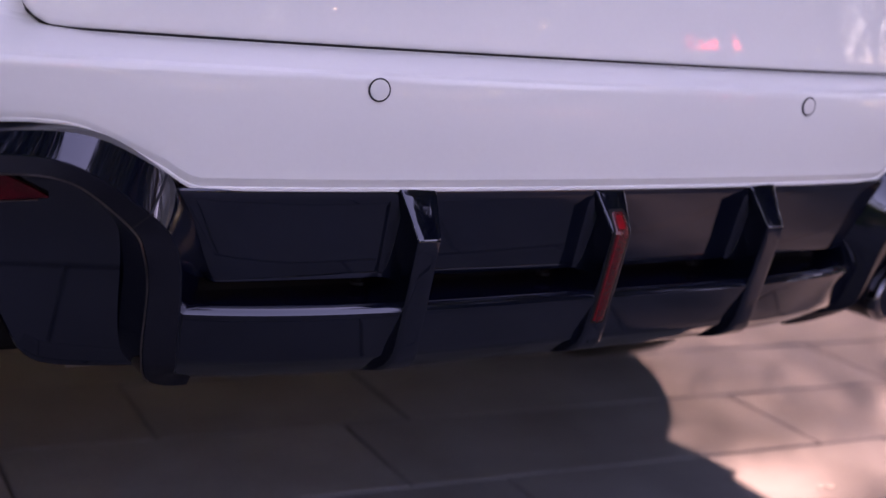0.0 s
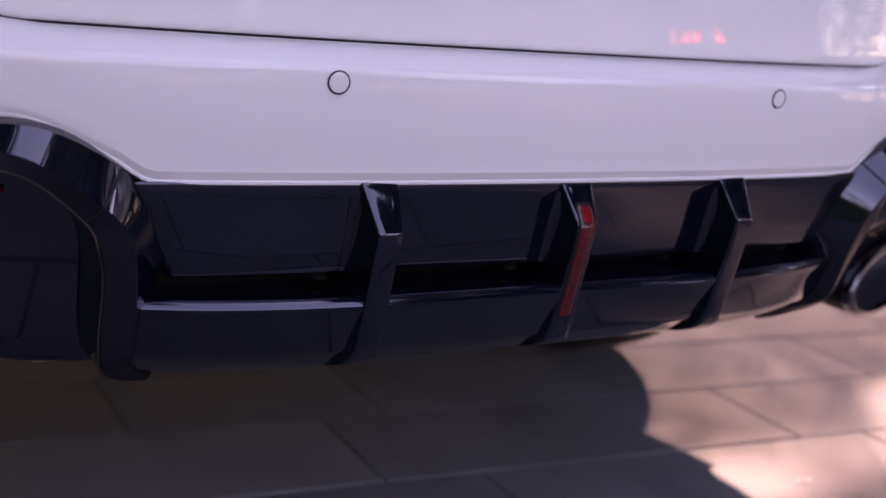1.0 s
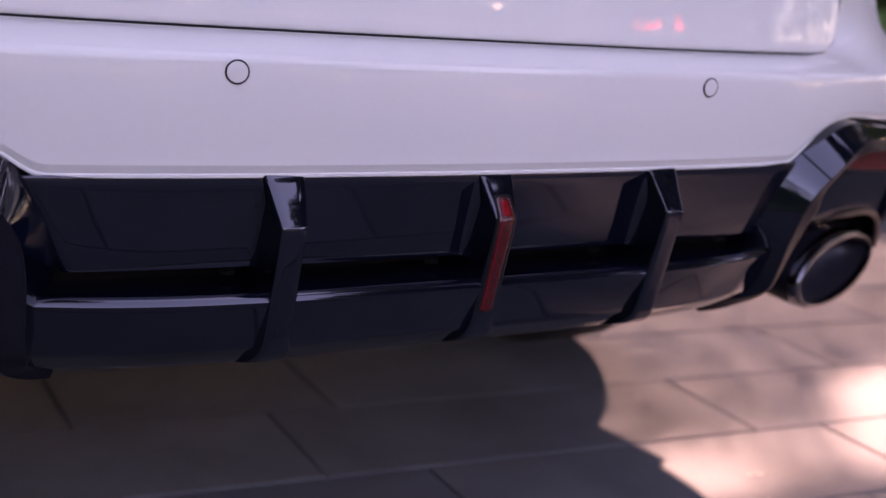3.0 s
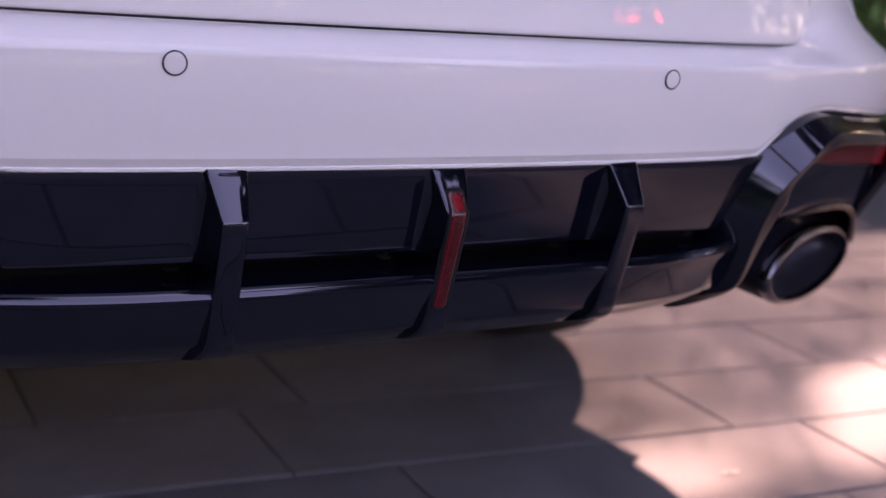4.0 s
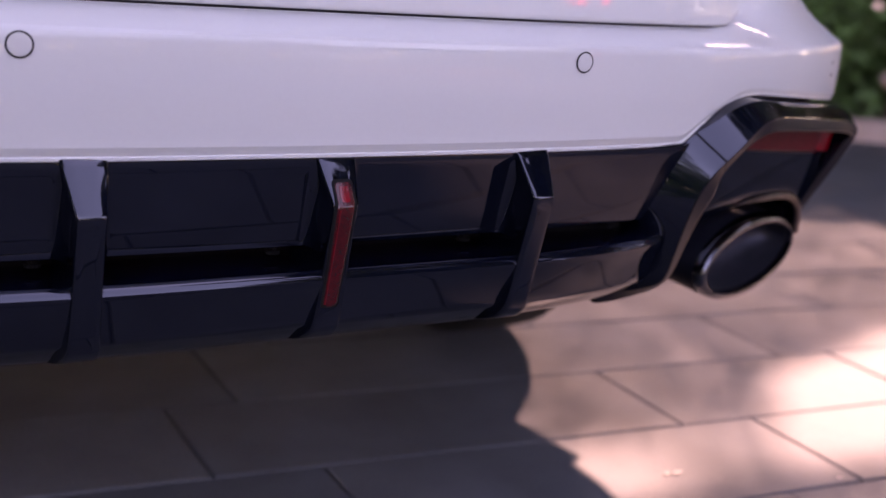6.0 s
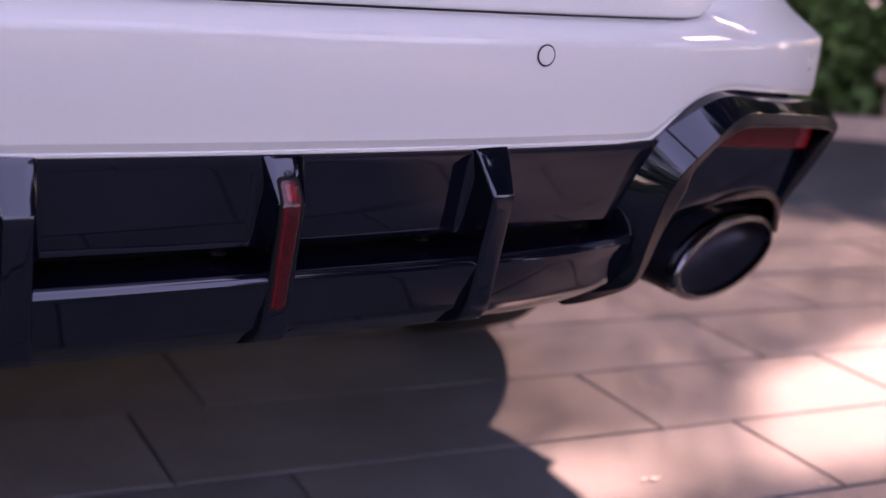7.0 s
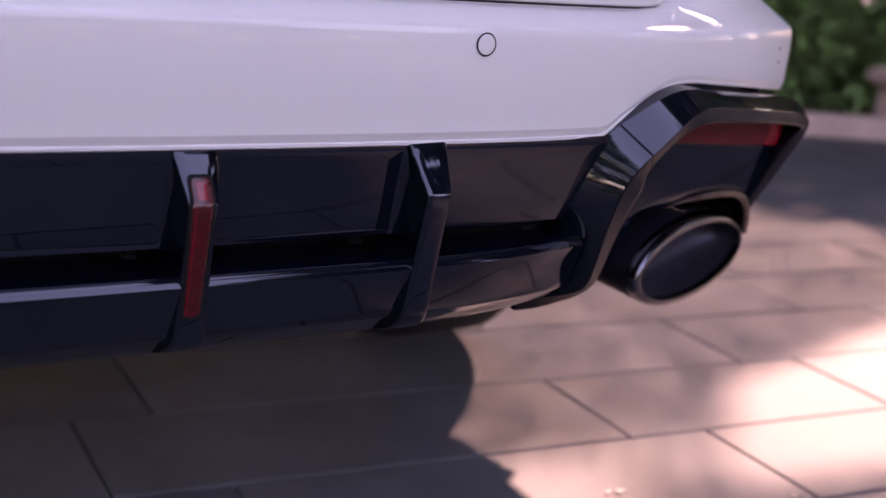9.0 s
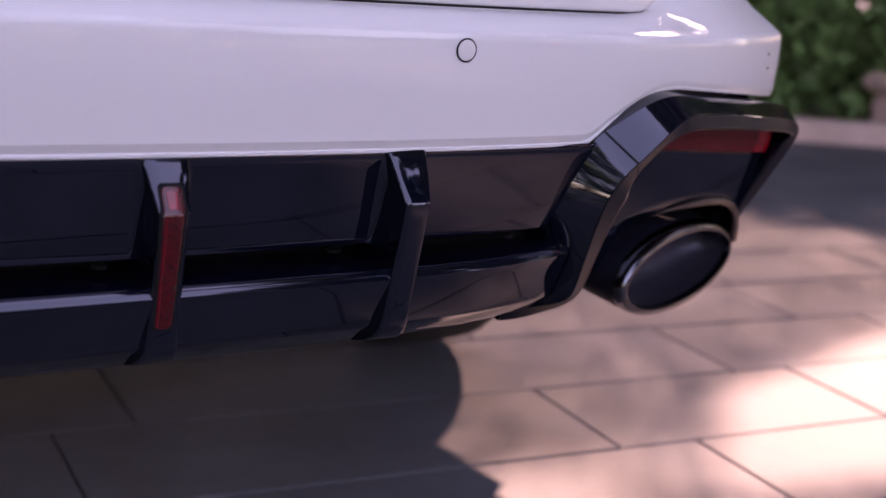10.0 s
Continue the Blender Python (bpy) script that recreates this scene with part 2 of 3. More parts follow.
def sensor(x):
    """A flush round parking sensor with a dark ring gap."""
    a = math.atan(0.12 * x + 0.532 * x**3)
    m = Matrix.Translation((x, rear(x) - 0.0015, 0.772 if x < 0 else 0.7695)) @ Matrix.Rotation(a, 4, "Z") @ Matrix.Rotation(math.pi / 2, 4, "X")
    bm = bmesh.new()
    rings = [(0.0, 0.0019), (0.006, 0.0019), (0.010, 0.0018), (0.0113, 0.0014), (0.0116, 0.0)]
    sheet(bm, [[m @ Vector((r * math.cos(q), r * math.sin(q), h)) for q in (2 * math.pi * k / 36 for k in range(36))] for r, h in rings[1:]], closed=True)
    bm.faces.new([bm.verts.new(m @ Vector((0.006 * math.cos(q), 0.006 * math.sin(q), 0.0019))) for q in (2 * math.pi * k / 36 for k in range(36))])
    s = carpart("parking_sensor", bm, WHITE, label="round white parking sensor with a thin dark ring")
    bm = bmesh.new()
    tube(bm, [m @ Vector((0.01225 * math.cos(q), 0.01225 * math.sin(q), 0.0006)) for q in (2 * math.pi * k / 40 for k in range(40))], 0.0010, 6, closed=True)
    carpart("ring", bm, RUBBER, s, "thin dark ring gap")


for x in (-0.331, 0.331):
    sensor(x)


for x, z in ((0.9345, 0.762), (0.9385, 0.742)):
    bm = bmesh.new()
    n = Vector((0.47, -0.88, 0.0)).normalized()
    c = Vector((x, rear(x), z))
    tube(bm, [c - n * 0.003, c + n * 0.0012], 0.0021, 10)
    carpart("plug", bm, RUBBER, rear_bumper, "tiny dark plug")


# ---- diffuser ----
FINS = (-0.271, 0.003, 0.268)
FIN_PATH = [(0.004, 0.661), (-0.0015, 0.6562), (-0.0045, 0.6525), (-0.0335, 0.6125), (-0.0352, 0.6098), (-0.0356, 0.6065), (-0.0322, 0.59), (-0.0258, 0.56), (-0.019, 0.53), (-0.0122, 0.50), (-0.0065, 0.475), (0.0005, 0.455), (0.010, 0.4445), (0.020, 0.4375), (0.038, 0.430), (0.065, 0.421), (0.10, 0.4125), (0.14, 0.409)]
FIN_WIDE = [0.050, 0.048, 0.046, 0.0325, 0.031, 0.0305, 0.0305, 0.031, 0.0315, 0.032, 0.033, 0.035, 0.037, 0.040, 0.045, 0.050, 0.057, 0.06]
FIN_FRONT = [(z, y) for y, z in FIN_PATH[::-1]]


def diffuser_panel():
    bm = bmesh.new()
    grid = []
    for x in sorted(set([round(v, 4) for v in list(np.linspace(-0.499, 0.499, 61)) + [s * (0.499 - d) for s in (-1, 1) for d in (0.001, 0.002, 0.0035, 0.0055, 0.008)] + [f + s * d for f in FINS for s in (-1, 1) for d in (0.0145, 0.016, 0.0175, 0.019, 0.0205, 0.022, 0.0235, 0.025, 0.0265, 0.028, 0.0295, 0.031)]])):
        near = min(abs(x - f) for f in FINS)
        y = rear(x)
        fillet = (1 - math.sqrt(1 - min(1.0, max(0.0, (0.0305 - near) / 0.0145)) ** 2))
        edge = max(0.0, 1 - (0.499 - abs(x)) / 0.010)
        back = 0.012 * (1 - math.sqrt(max(0.0, 1 - edge * edge)))
        col = [(0.02, 0.6605), (0.0075, 0.6605), (0.0062, 0.6595), (0.0055, 0.658)]
        col += [(0.0055 + 0.020 * (0.655 - z) / 0.1, z) for z in (0.648, 0.640, 0.61, 0.585, 0.5540)]
        col += [(0.0268, 0.5508), (0.0282, 0.5503), (0.031, 0.570), (0.06, 0.60)]
        flare = math.copysign(0.46 * ease(0.40, 0.499, abs(x)), x)
        grid.append([(x + flare * (z - 0.5508), y + dy + back - fillet * min(0.026, max(0.0, y + dy - lerp(FIN_FRONT, z) - 0.007)), z) for dy, z in col])
    sheet(bm, grid)
    return carpart("diffuser_panel", bm, BLACK, label="glossy piano-black upper diffuser panel")


panel = diffuser_panel()


def lip_line(x):
    return -0.016 + 0.62 * x**4


def lip(x0, x1):
    """One length of the lower diffuser blade between two fins."""
    bm = bmesh.new()
    grid = []
    for x in np.linspace(x0, x1, 17):
        y = lip_line(x)
        col = [(0.16, 0.520), (0.05, 0.526), (0.012, 0.5285), (0.0062, 0.5275), (0.0018, 0.523), (0.0, 0.5195), (0.0008, 0.5165), (0.0042, 0.508), (0.0102, 0.494), (0.0166, 0.4795), (0.0225, 0.4665), (0.0262, 0.4585), (0.0282, 0.4555), (0.0315, 0.4525), (0.043, 0.4435), (0.056, 0.434), (0.0705, 0.425), (0.087, 0.417), (0.102, 0.412), (0.13, 0.4095), (0.25, 0.415), (0.32, 0.45)]
        grid.append([(x, y + dy, z) for dy, z in col])
    sheet(bm, grid)
    return carpart("diffuser_blade", bm, BLACK, label="glossy black lower diffuser blade")


for x0, x1 in ((-0.533, -0.274), (-0.268, 0.0), (0.006, 0.265), (0.271, 0.524)):
    lip(x0, x1)

def fin(x, lamp=False):
    bm = bmesh.new()
    grid = []
    for (y, z), w in zip(FIN_PATH, FIN_WIDE):
        h, b = w / 2, 0.0042
        deep = max(y + 0.03, 0.075)
        row = [(-h - 0.001, deep), (-h, y + 0.012), (-h, y + b), (-h + 0.0006, y + 0.0021), (-h + 0.0019, y + 0.0007), (-h + b, y), (-h + 0.3 * w, y - 0.0002), (h - 0.3 * w, y - 0.0002), (h - b, y), (h - 0.0019, y + 0.0007), (h - 0.0006, y + 0.0021), (h, y + b), (h, y + 0.012), (h + 0.001, deep)]
        grid.append([(x + u, v, z) for u, v in row])
    sheet(bm, grid)
    f = carpart("diffuser_fin", bm, BLACK, label="black diffuser fin" + (" with a red fog lamp" if lamp else ""), crisp=28)
    if not lamp:
        return
    for name, mat, half, out, z0, z1, label in (("lamp_frame", VOID, 0.0135, 0.0006, 0.6365, 0.4835, "black recess frame"), ("lamp_lens", RED, 0.0105, 0.0014, 0.6335, 0.486, "red plastic lens")):
        bm = bmesh.new()
        grid = []
        zs = [z0, z0 - 0.0007, z0 - 0.002, z0 - 0.0045] + [z for y, z in FIN_PATH if z1 + 0.006 < z < z0 - 0.006] + [z1 + 0.0035, z1 + 0.0015, z1 + 0.0005, z1]
        for i, z in enumerate(zs):
            y = lerp(FIN_FRONT, z) - out
            h = half - (0.0045, 0.0026, 0.001, 0.0)[min(i, len(zs) - 1 - i, 3)]
            h *= 1 - 0.14 * ease(0.61, 0.49, z)
            s = -0.0012 if z < 0.61 else 0
            grid.append([(x + s + u, y + v, z) for u, v in ((-h, 0.004), (-h, 0.001), (-h + 0.001, 0.0), (-h + 0.003, -0.0003), (0, -0.0004), (h - 0.003, -0.0003), (h - 0.001, 0.0), (h, 0.001), (h, 0.004))])
        sheet(bm, grid)
        carpart(name, bm, mat, f, label)
    bm = bmesh.new()
    for z0, z1 in ((0.6065, 0.4885),):
        zs = [z0 + (z1 - z0) * k / 6 for k in range(7)]
        sheet(bm, [[(x - 0.0090 + u, lerp(FIN_FRONT, z) - 0.0022 - v, z) for u, v in ((0, -0.001), (0.0005, 0.0003), (0.002, 0.0003), (0.0026, -0.001))] for z in zs])
    carpart("light_guide", bm, EDGE_RED, f, "bright red light guide along the lens")
    bm = bmesh.new()
    sheet(bm, [[(x + u * h, lerp(FIN_FRONT, z) - 0.0016 - v, z) for u, v in ((-1, -0.001), (-0.9, 0.0004), (-0.5, 0.0006), (0.5, 0.0006), (0.9, 0.0004), (1, -0.001))] for z, h in ((0.6300, 0.0040), (0.6295, 0.0052), (0.6280, 0.0058), (0.6170, 0.0056), (0.6150, 0.0052), (0.6143, 0.0040))])
    carpart("lamp_reflector", bm, GUIDE, f, "bright red reflector above the bend of the lens")


for x in FINS:
    fin(x, x == FINS[1])

bm = bmesh.new()
box(bm, (-0.56, 0.10, 0.50), (0.56, 0.13, 0.66))
carpart("diffuser_core", bm, VOID, label="matt black plastic behind the diffuser slot")


def bolt(x):
    bm = bmesh.new()
    c = Vector((x, rear(x) + 0.060, 0.5335))
    tube(bm, [c, c + Vector((0, 0, 0.004))], 0.009, 12)
    tube(bm, [c + Vector((0, 0, 0.004)), c + Vector((0, 0, 0.011))], 0.0055, 6)
    carpart("bolt", bm, VOID, panel, "small black bolt head", smooth=False)


for x in (-0.31, -0.045, 0.215, 0.46):
    bolt(x)


# ---- exhaust surrounds ----
# the ridge of the surround: x, z, width of the bevel outside it, that bevel's outer depth, width of the band inside it, and that band's fall
ARM = [
    (0.490, 0.421, 0.012, 0.165, 0.020, 0.010), (0.520, 0.430, 0.016, 0.130, 0.026, 0.018), (0.533, 0.450, 0.020, 0.100, 0.032, 0.024),
    (0.537, 0.475, 0.024, 0.082, 0.034, 0.024), (0.539, 0.520, 0.022, 0.062, 0.033, 0.018), (0.541, 0.560, 0.051, 0.058, 0.033, 0.012),
    (0.5455, 0.590, 0.044, 0.047, 0.034, 0.0105), (0.5515, 0.6065, 0.040, 0.037, 0.034, 0.010), (0.567, 0.632, 0.041, 0.030, 0.027, 0.016),
]
ROOF = [
    (0.5955, 0.6525, 0.046, 0.025, 0.021, 0.020), (0.637, 0.684, 0.044, 0.0, 0.018, 0.010), (0.680, 0.697, 0.036, 0.0, 0.019, -0.002),
    (0.745, 0.694, 0.033, 0.0, 0.0195, -0.005), (0.835, 0.686, 0.031, 0.0, 0.018, -0.006),
]
OUTER_ARM = [
    (0.965, 0.673, 0.024, 0.0, 0.017, -0.006), (1.030, 0.658, 0.010, 0.185, 0.024, -0.004), (1.025, 0.618, 0.006, 0.22, 0.024, -0.004),
    (0.994, 0.545, 0.006, 0.22, 0.021, -0.004), (0.974, 0.502, 0.006, 0.23, 0.014, -0.004),
]
RIDGE = ARM + ROOF + OUTER_ARM

# how far the ridge stands proud of its line, and how the bevel's outer edge lies to the bumper in height and depth, along x
PROUD = [(0.545, -0.008), (0.567, -0.014), (0.5955, -0.016), (0.637, -0.016), (0.680, -0.008), (0.72, 0.0)]
REACH = [(0.565, -0.005), (0.595, 0.003), (0.635, 0.003), (0.67, -0.003), (0.72, -0.007)]
SET_BACK = [(0.55, -0.008), (0.60, -0.012), (0.63, -0.017), (0.66, -0.015), (0.72, -0.006), (1.05, -0.005)]

RIM = [(0.142, 0.35), (0.835, 0.441), (0.156, 0.068)]


def rounded(points, steps):
    """A smoothed run through points, with that many steps from one to the next."""
    out = []
    ps = [Vector(p) for p in points]
    for i in range(len(ps) - 1):
        a, b, c, d = ps[max(i - 1, 0)], ps[i], ps[i + 1], ps[min(i + 2, len(ps) - 1)]
        for k in range(steps):
            t = k / steps
            out.append(0.5 * (2 * b + (c - a) * t + (2 * a - 5 * b + 4 * c - d) * t * t + (3 * b - a - 3 * c + d) * t**3))
    return out + [ps[-1]]


def plan(x):
    x = abs(x)
    return rear(x) if x < 0.985 else rear(0.985) + (x - 0.985) * 0.55


def recess(x, z):
    """The back wall inside a surround, which faces almost straight backwards."""
    return 0.088 + 0.17 * (x - 0.53) + 0.20 * (0.68 - z)


def surround(s):
    run = rounded([(x, z, 0) for x, z, *_ in RIDGE], 4)
    knots = [i / 4 for i in range(len(run))]
    wide = [[lerp(list(enumerate(row[k] for row in RIDGE)), u) for k in range(2, 6)] for u in knots]
    a, b, c = [], [], []
    for i, (p, (wa, ya, wc, fall)) in enumerate(zip(run, wide)):
        t = (run[min(i + 1, len(run) - 1)] - run[max(i - 1, 0)]).normalized()
        x, z = p.x, p.y
        back = plan(x) - 0.030 - 0.015 * ease(0.80, 0.98, x) + lerp(PROUD, x)
        y = max(back, -0.012 + 0.24 * max(0.0, 0.63 - z) + 2.2 * max(0.0, 0.455 - z)) if x < 0.72 else back
        y += (0.150 + 0.30 * (0.655 - z) - y) * ease(14.0, 15.0, knots[i])
        q = Vector((x - t.y * wa, 0, z + t.x * wa))
        upper = ease(8.2, 9.6, knots[i]) * (1 - ease(14.0, 15.0, knots[i]))
        q.z += (lerp(EDGE, q.x) + lerp(REACH, q.x) - q.z) * upper
        q.y = ya + (plan(q.x) + lerp(SET_BACK, q.x) - ya) * upper
        a.append(q), b.append(Vector((x, y, z))), c.append(Vector((x + t.y * wc, y + fall, z - t.x * wc)))
    for line in (a, b, c):
        for _ in range(6):
            line[1:-1] = [(p + 2 * q + r) / 4 for p, q, r in zip(line, line[1:], line[2:])]
    bm = bmesh.new()
    grid, mid = [], Vector((0.80, 0.1, 0.55))
    for i, (p, q, r) in enumerate(zip(a, b, c)):
        inward = (q - p).normalized()
        deep = r + Vector((0, 0.075 - 0.06 * ease(15.0, 16.0, knots[i]), 0)) + (mid - r) * 0.02
        row = [p + Vector((0, 0.028, 0)) - inward * (0.014 - 0.012 * ease(12.5, 13.5, knots[i])), p + Vector((0, 0.004, 0)) - inward * 0.002, p, p + (q - p) * 0.3, p + (q - p) * 0.65, p + (q - p) * 0.93, q, q + (r - q) * 0.12, q + (r - q) * 0.5, q + (r - q) * 0.88, r + Vector((0, 0.0015, 0)), r + Vector((0, 0.006, 0)), deep]
        grid.append([(s * v.x, v.y, v.z) for v in row])
    sheet(bm, grid)
    ring = carpart("exhaust_surround", bm, BLACK, label="chunky gloss black exhaust surround", crisp=24)
    bm = bmesh.new()
    sheet(bm, [[(s * v.x, v.y - 0.0012, v.z) for v in (q + (r - q) * 0.06, q + (r - q) * 0.4, q + (r - q) * 0.94)] for q, r in zip(b, c)])
    thicken(bm, 0.001)
    carpart("front_band", bm, SATIN, ring, "satin black front band")
    # added bead that draws the highlight along the band's inner edge
    bm = bmesh.new()
    tube(bm, [(s * v.x, v.y - 0.0004, v.z) for v in c[6:62]], 0.0011, 6)
    carpart("edge_glint", bm, SHEEN_TRIM, ring, "thin inner bead with a painted-in beige highlight")
    # panel seam across the bevelled face
    bm = bmesh.new()
    k = 34
    tube(bm, [(s * v.x, v.y - 0.0004, v.z) for v in (a[k], a[k] + (b[k] - a[k]) * 0.5, b[k], b[k] + (c[k] - b[k]) * 0.9)], 0.0015, 6)
    carpart("seam", bm, RUBBER, ring, "fine dark panel joint")
    # back wall of the recess, cut round the tail pipe
    top = [(0.500, 0.50), (0.53, 0.575), (0.566, 0.604), (0.613, 0.647), (0.64, 0.664), (0.666, 0.677), (0.70, 0.682), (0.835, 0.676), (1.01, 0.652)]
    arch = [(0.50, 0.426), (0.63, 0.430), (0.672, 0.446), (0.688, 0.475), (0.71, 0.508), (0.79, 0.530), (0.86, 0.538), (0.915, 0.537), (0.945, 0.528), (0.965, 0.512), (0.977, 0.49), (0.986, 0.455)]
    arch = [(v.x, v.y) for v in rounded([(x, z, 0) for x, z in arch], 5)]
    bm = bmesh.new()
    grid = []
    for x in np.linspace(0.51, 0.985, 60):
        z1, z0 = lerp(top, x), min(lerp(arch, x), lerp(top, x) - 0.01)
        col = []
        for i in range(9):
            z = z1 + (z0 - z1) * i / 8
            col.append((s * x, recess(x, z), z))
        col.append((s * x, col[-1][1] + 0.003, z0 - 0.003)), col.append((s * x, col[-1][1] + 0.03, z0 - 0.004))
        grid.append(col)
    sheet(bm, grid)
    carpart("recess_panel", bm, BLACK, ring, "glossy black inner panel")
    # rim of the cut-out, its lit beige given by the metal's colour
    bm = bmesh.new()
    tube(bm, [(s * x, recess(x, z) - 0.001, z - 0.001) for x, z in [(x, lerp(arch, x)) for x in np.linspace(0.76, 0.984, 30)]], [0.0062 * ease(-1, 14, k) for k in range(30)], 10)
    carpart("arch_trim", bm, SHEEN_TRIM, ring, "rim of the tail pipe cut-out with a painted-in beige sheen")
    bm = bmesh.new()
    box(bm, (min(s * 0.50, s * 1.0), 0.36, 0.43), (max(s * 0.50, s * 1.0), 0.38, 0.68))
    box(bm, (min(s * 0.56, s * 0.69), 0.24, 0.425), (max(s * 0.56, s * 0.69), 0.355, 0.56))
    carpart("liner", bm, VOID, ring, "matt black liner")
    # reflector strip
    up = [(0.655, 0.636), (0.69, 0.656), (0.733, 0.669), (0.80, 0.667), (0.88, 0.662), (0.935, 0.657), (0.99, 0.651)]
    low = [(0.655, 0.632), (0.70, 0.629), (0.773, 0.625), (0.86, 0.618), (0.935, 0.613), (0.99, 0.610)]
    for name, x0, x1, mat, label in (("reflector", 0.655, 0.952, RED_DARK, "dull red reflector strip"), ("reflector_end", 0.9525, 0.985, GUIDE, "bright red end lens")):
        bm = bmesh.new()
        grid = []
        for x in np.linspace(x0, x1, 16):
            z1, z0 = lerp(up, x), lerp(low, x)
            f = lambda z, o: (s * x, recess(x, z) - o, z)
            grid.append([f(z1, 0.0), f(z1 - 0.0005, 0.006), f(z1 - 0.002, 0.0078), f((z0 + z1) / 2, 0.0088), f(z0 + 0.002, 0.0078), f(z0 + 0.0005, 0.006), f(z0, 0.0)])
        vs = sheet(bm, grid)
        bm.faces.new(vs[-1]), bm.faces.new(vs[0])
        carpart(name, bm, mat, ring, label)
    # added line for the reflection along the lens's lower edge
    bm = bmesh.new()
    tube(bm, [(s * x, recess(x, lerp(low, x)) - 0.0045, lerp(low, x) - 0.001) for x in np.linspace(0.665, 0.95, 16)], 0.0013, 6)
    carpart("reflector_glint", bm, SHEEN_TRIM, ring, "fine line that stands in for a reflection under the reflector")


for s in (-1, 1):
    surround(s)


def tail_pipe(s):
    (y0, k), (cx, cz), (ra, rb) = RIM
    if s < 0:
        cx += 0.026

    def ring(scale, grow, back, lean=1.0, n=56):
        pts = []
        for i in range(n):
            q = 2 * math.pi * i / n
            x, z = cx + (ra * scale + grow) * math.cos(q), cz + (rb * scale + grow) * math.sin(q) + 0.006 * math.cos(q)
            pts.append((s * x, y0 + lean * k * (x - 0.80) + back, z))
        return pts

    bm = bmesh.new()
    sheet(bm, [ring(1, -0.0005, 0.024), ring(1, -0.0002, 0.018), ring(1, -0.0012, 0.0095), ring(1, -0.0040, 0.0036), ring(1, -0.0078, 0.0004), ring(1, -0.0115, -0.0008), ring(1, -0.0145, 0.0002), ring(1, -0.0162, 0.004), ring(1, -0.0168, 0.013)], closed=True)
    pipe = carpart("tail_pipe", bm, CHROME, label="oval dark chrome exhaust tip")
    bm = bmesh.new()
    rows = [ring(1, -0.0168, 0.0125), ring(1, -0.0172, 0.03), ring(0.96, -0.0155, 0.045), ring(0.90, -0.013, 0.058), ring(0.80, -0.010, 0.070), ring(0.66, -0.008, 0.080), ring(0.46, -0.006, 0.087), ring(0.22, -0.003, 0.090)]
    vs = sheet(bm, rows, closed=True)
    bm.faces.new(vs[-1])
    sleeve = bmesh.new()
    sheet(sleeve, [ring(1, -0.001, 0.30, 0.2), ring(1, -0.001, 0.14, 0.7), ring(1, -0.001, 0.03), ring(1, -0.0016, 0.0225)], closed=True)
    carpart("sleeve", sleeve, SATIN, pipe, "black outer sleeve")
    carpart("bore", bm, BORE, pipe, "dark brushed metal bore")


for s in (-1, 1):
    tail_pipe(s)


# ---- body, wheels and underside ----
ARCH_Y, ARCH_Z, ARCH_R, TYRE_R, FRONT_Y = 1.10, 0.36, 0.45, 0.36, 3.95


def flank(s):
    """One side of the body with two wheel openings."""
    bm = bmesh.new()
    ys = sorted(set([round(v, 4) for v in list(np.linspace(0.70, 4.75, 60)) + [c + ARCH_R * math.cos(q) for c in (ARCH_Y, FRONT_Y) for q in np.linspace(0, math.pi, 25)]]))
    ys = [y for y in ys if 0.70 <= y <= 4.75]
    grid = []
    for y in ys:
        z0 = 0.25
        for c in (ARCH_Y, FRONT_Y):
            d = abs(y - c)
            r = ARCH_R + (0.06 if y > c else 0.0)
            if d < r:
                z0 = max(z0, ARCH_Z + math.sqrt(r * r - d * d))
        tip = 0.16 * max(0.0, (y - 4.2) / 0.55) ** 2
        grid.append([(s * (xx - tip), y, z0 + (1.05 - z0) * f) for xx, f in ((1.0, 0), (1.023, 0.02), (1.023, 0.35), (1.0, 0.62), (0.96, 0.8), (0.935, 1.0))])
    sheet(bm, grid)
    carpart("body_side", bm, WHITE, label="white body side with round wheel openings")
    bm = bmesh.new()
    rows = []
    for y in np.linspace(0.26, 0.70, 12):
        z0 = 0.33 + 0.09 * (1 - ease(0.26, 0.5, y))
        rows.append([(s * xx, y, z) for xx, z in ((0.98, z0), (1.018, z0 + 0.004), (1.020, 0.5), (1.021, 0.69))])
    sheet(bm, rows)
    carpart("side_skirt", bm, SATIN, label="black lower bumper side")


    for c in (ARCH_Y, FRONT_Y):
        bm = bmesh.new()
        sheet(bm, [[(s * 0.99, c - r * math.cos(q), ARCH_Z + r * math.sin(q)) for q in np.linspace(-0.15, math.pi * 0.66, 20)] for r in (TYRE_R - 0.02, 0.54)])
        carpart("wheel_liner", bm, VOID, label="black wheel arch liner")


for s in (-1, 1):
    flank(s)

bm = bmesh.new()
grid = []
for y, z, w, wt in ((0.20, 1.05, 0.88, 0.72), (0.55, 1.62, 0.66, 0.62), (0.9, 1.70, 0.64, 0.60), (2.4, 1.72, 0.66, 0.62), (3.0, 1.50, 0.68, 0.64), (3.55, 1.08, 0.86, 0.7)):
    grid.append([(-w - 0.06 if z < 1.2 else -w - 0.28 + 0.25 * (z - 1.05), y, 1.05), (-w, y, z - 0.02), (-wt, y, z), (0, y, z + 0.02), (wt, y, z), (w, y, z - 0.02), (w + 0.06 if z < 1.2 else w + 0.28 - 0.25 * (z - 1.05), y, 1.05)])
sheet(bm, grid)
carpart("greenhouse", bm, GLASS, label="dark tinted windows")
bm = bmesh.new()
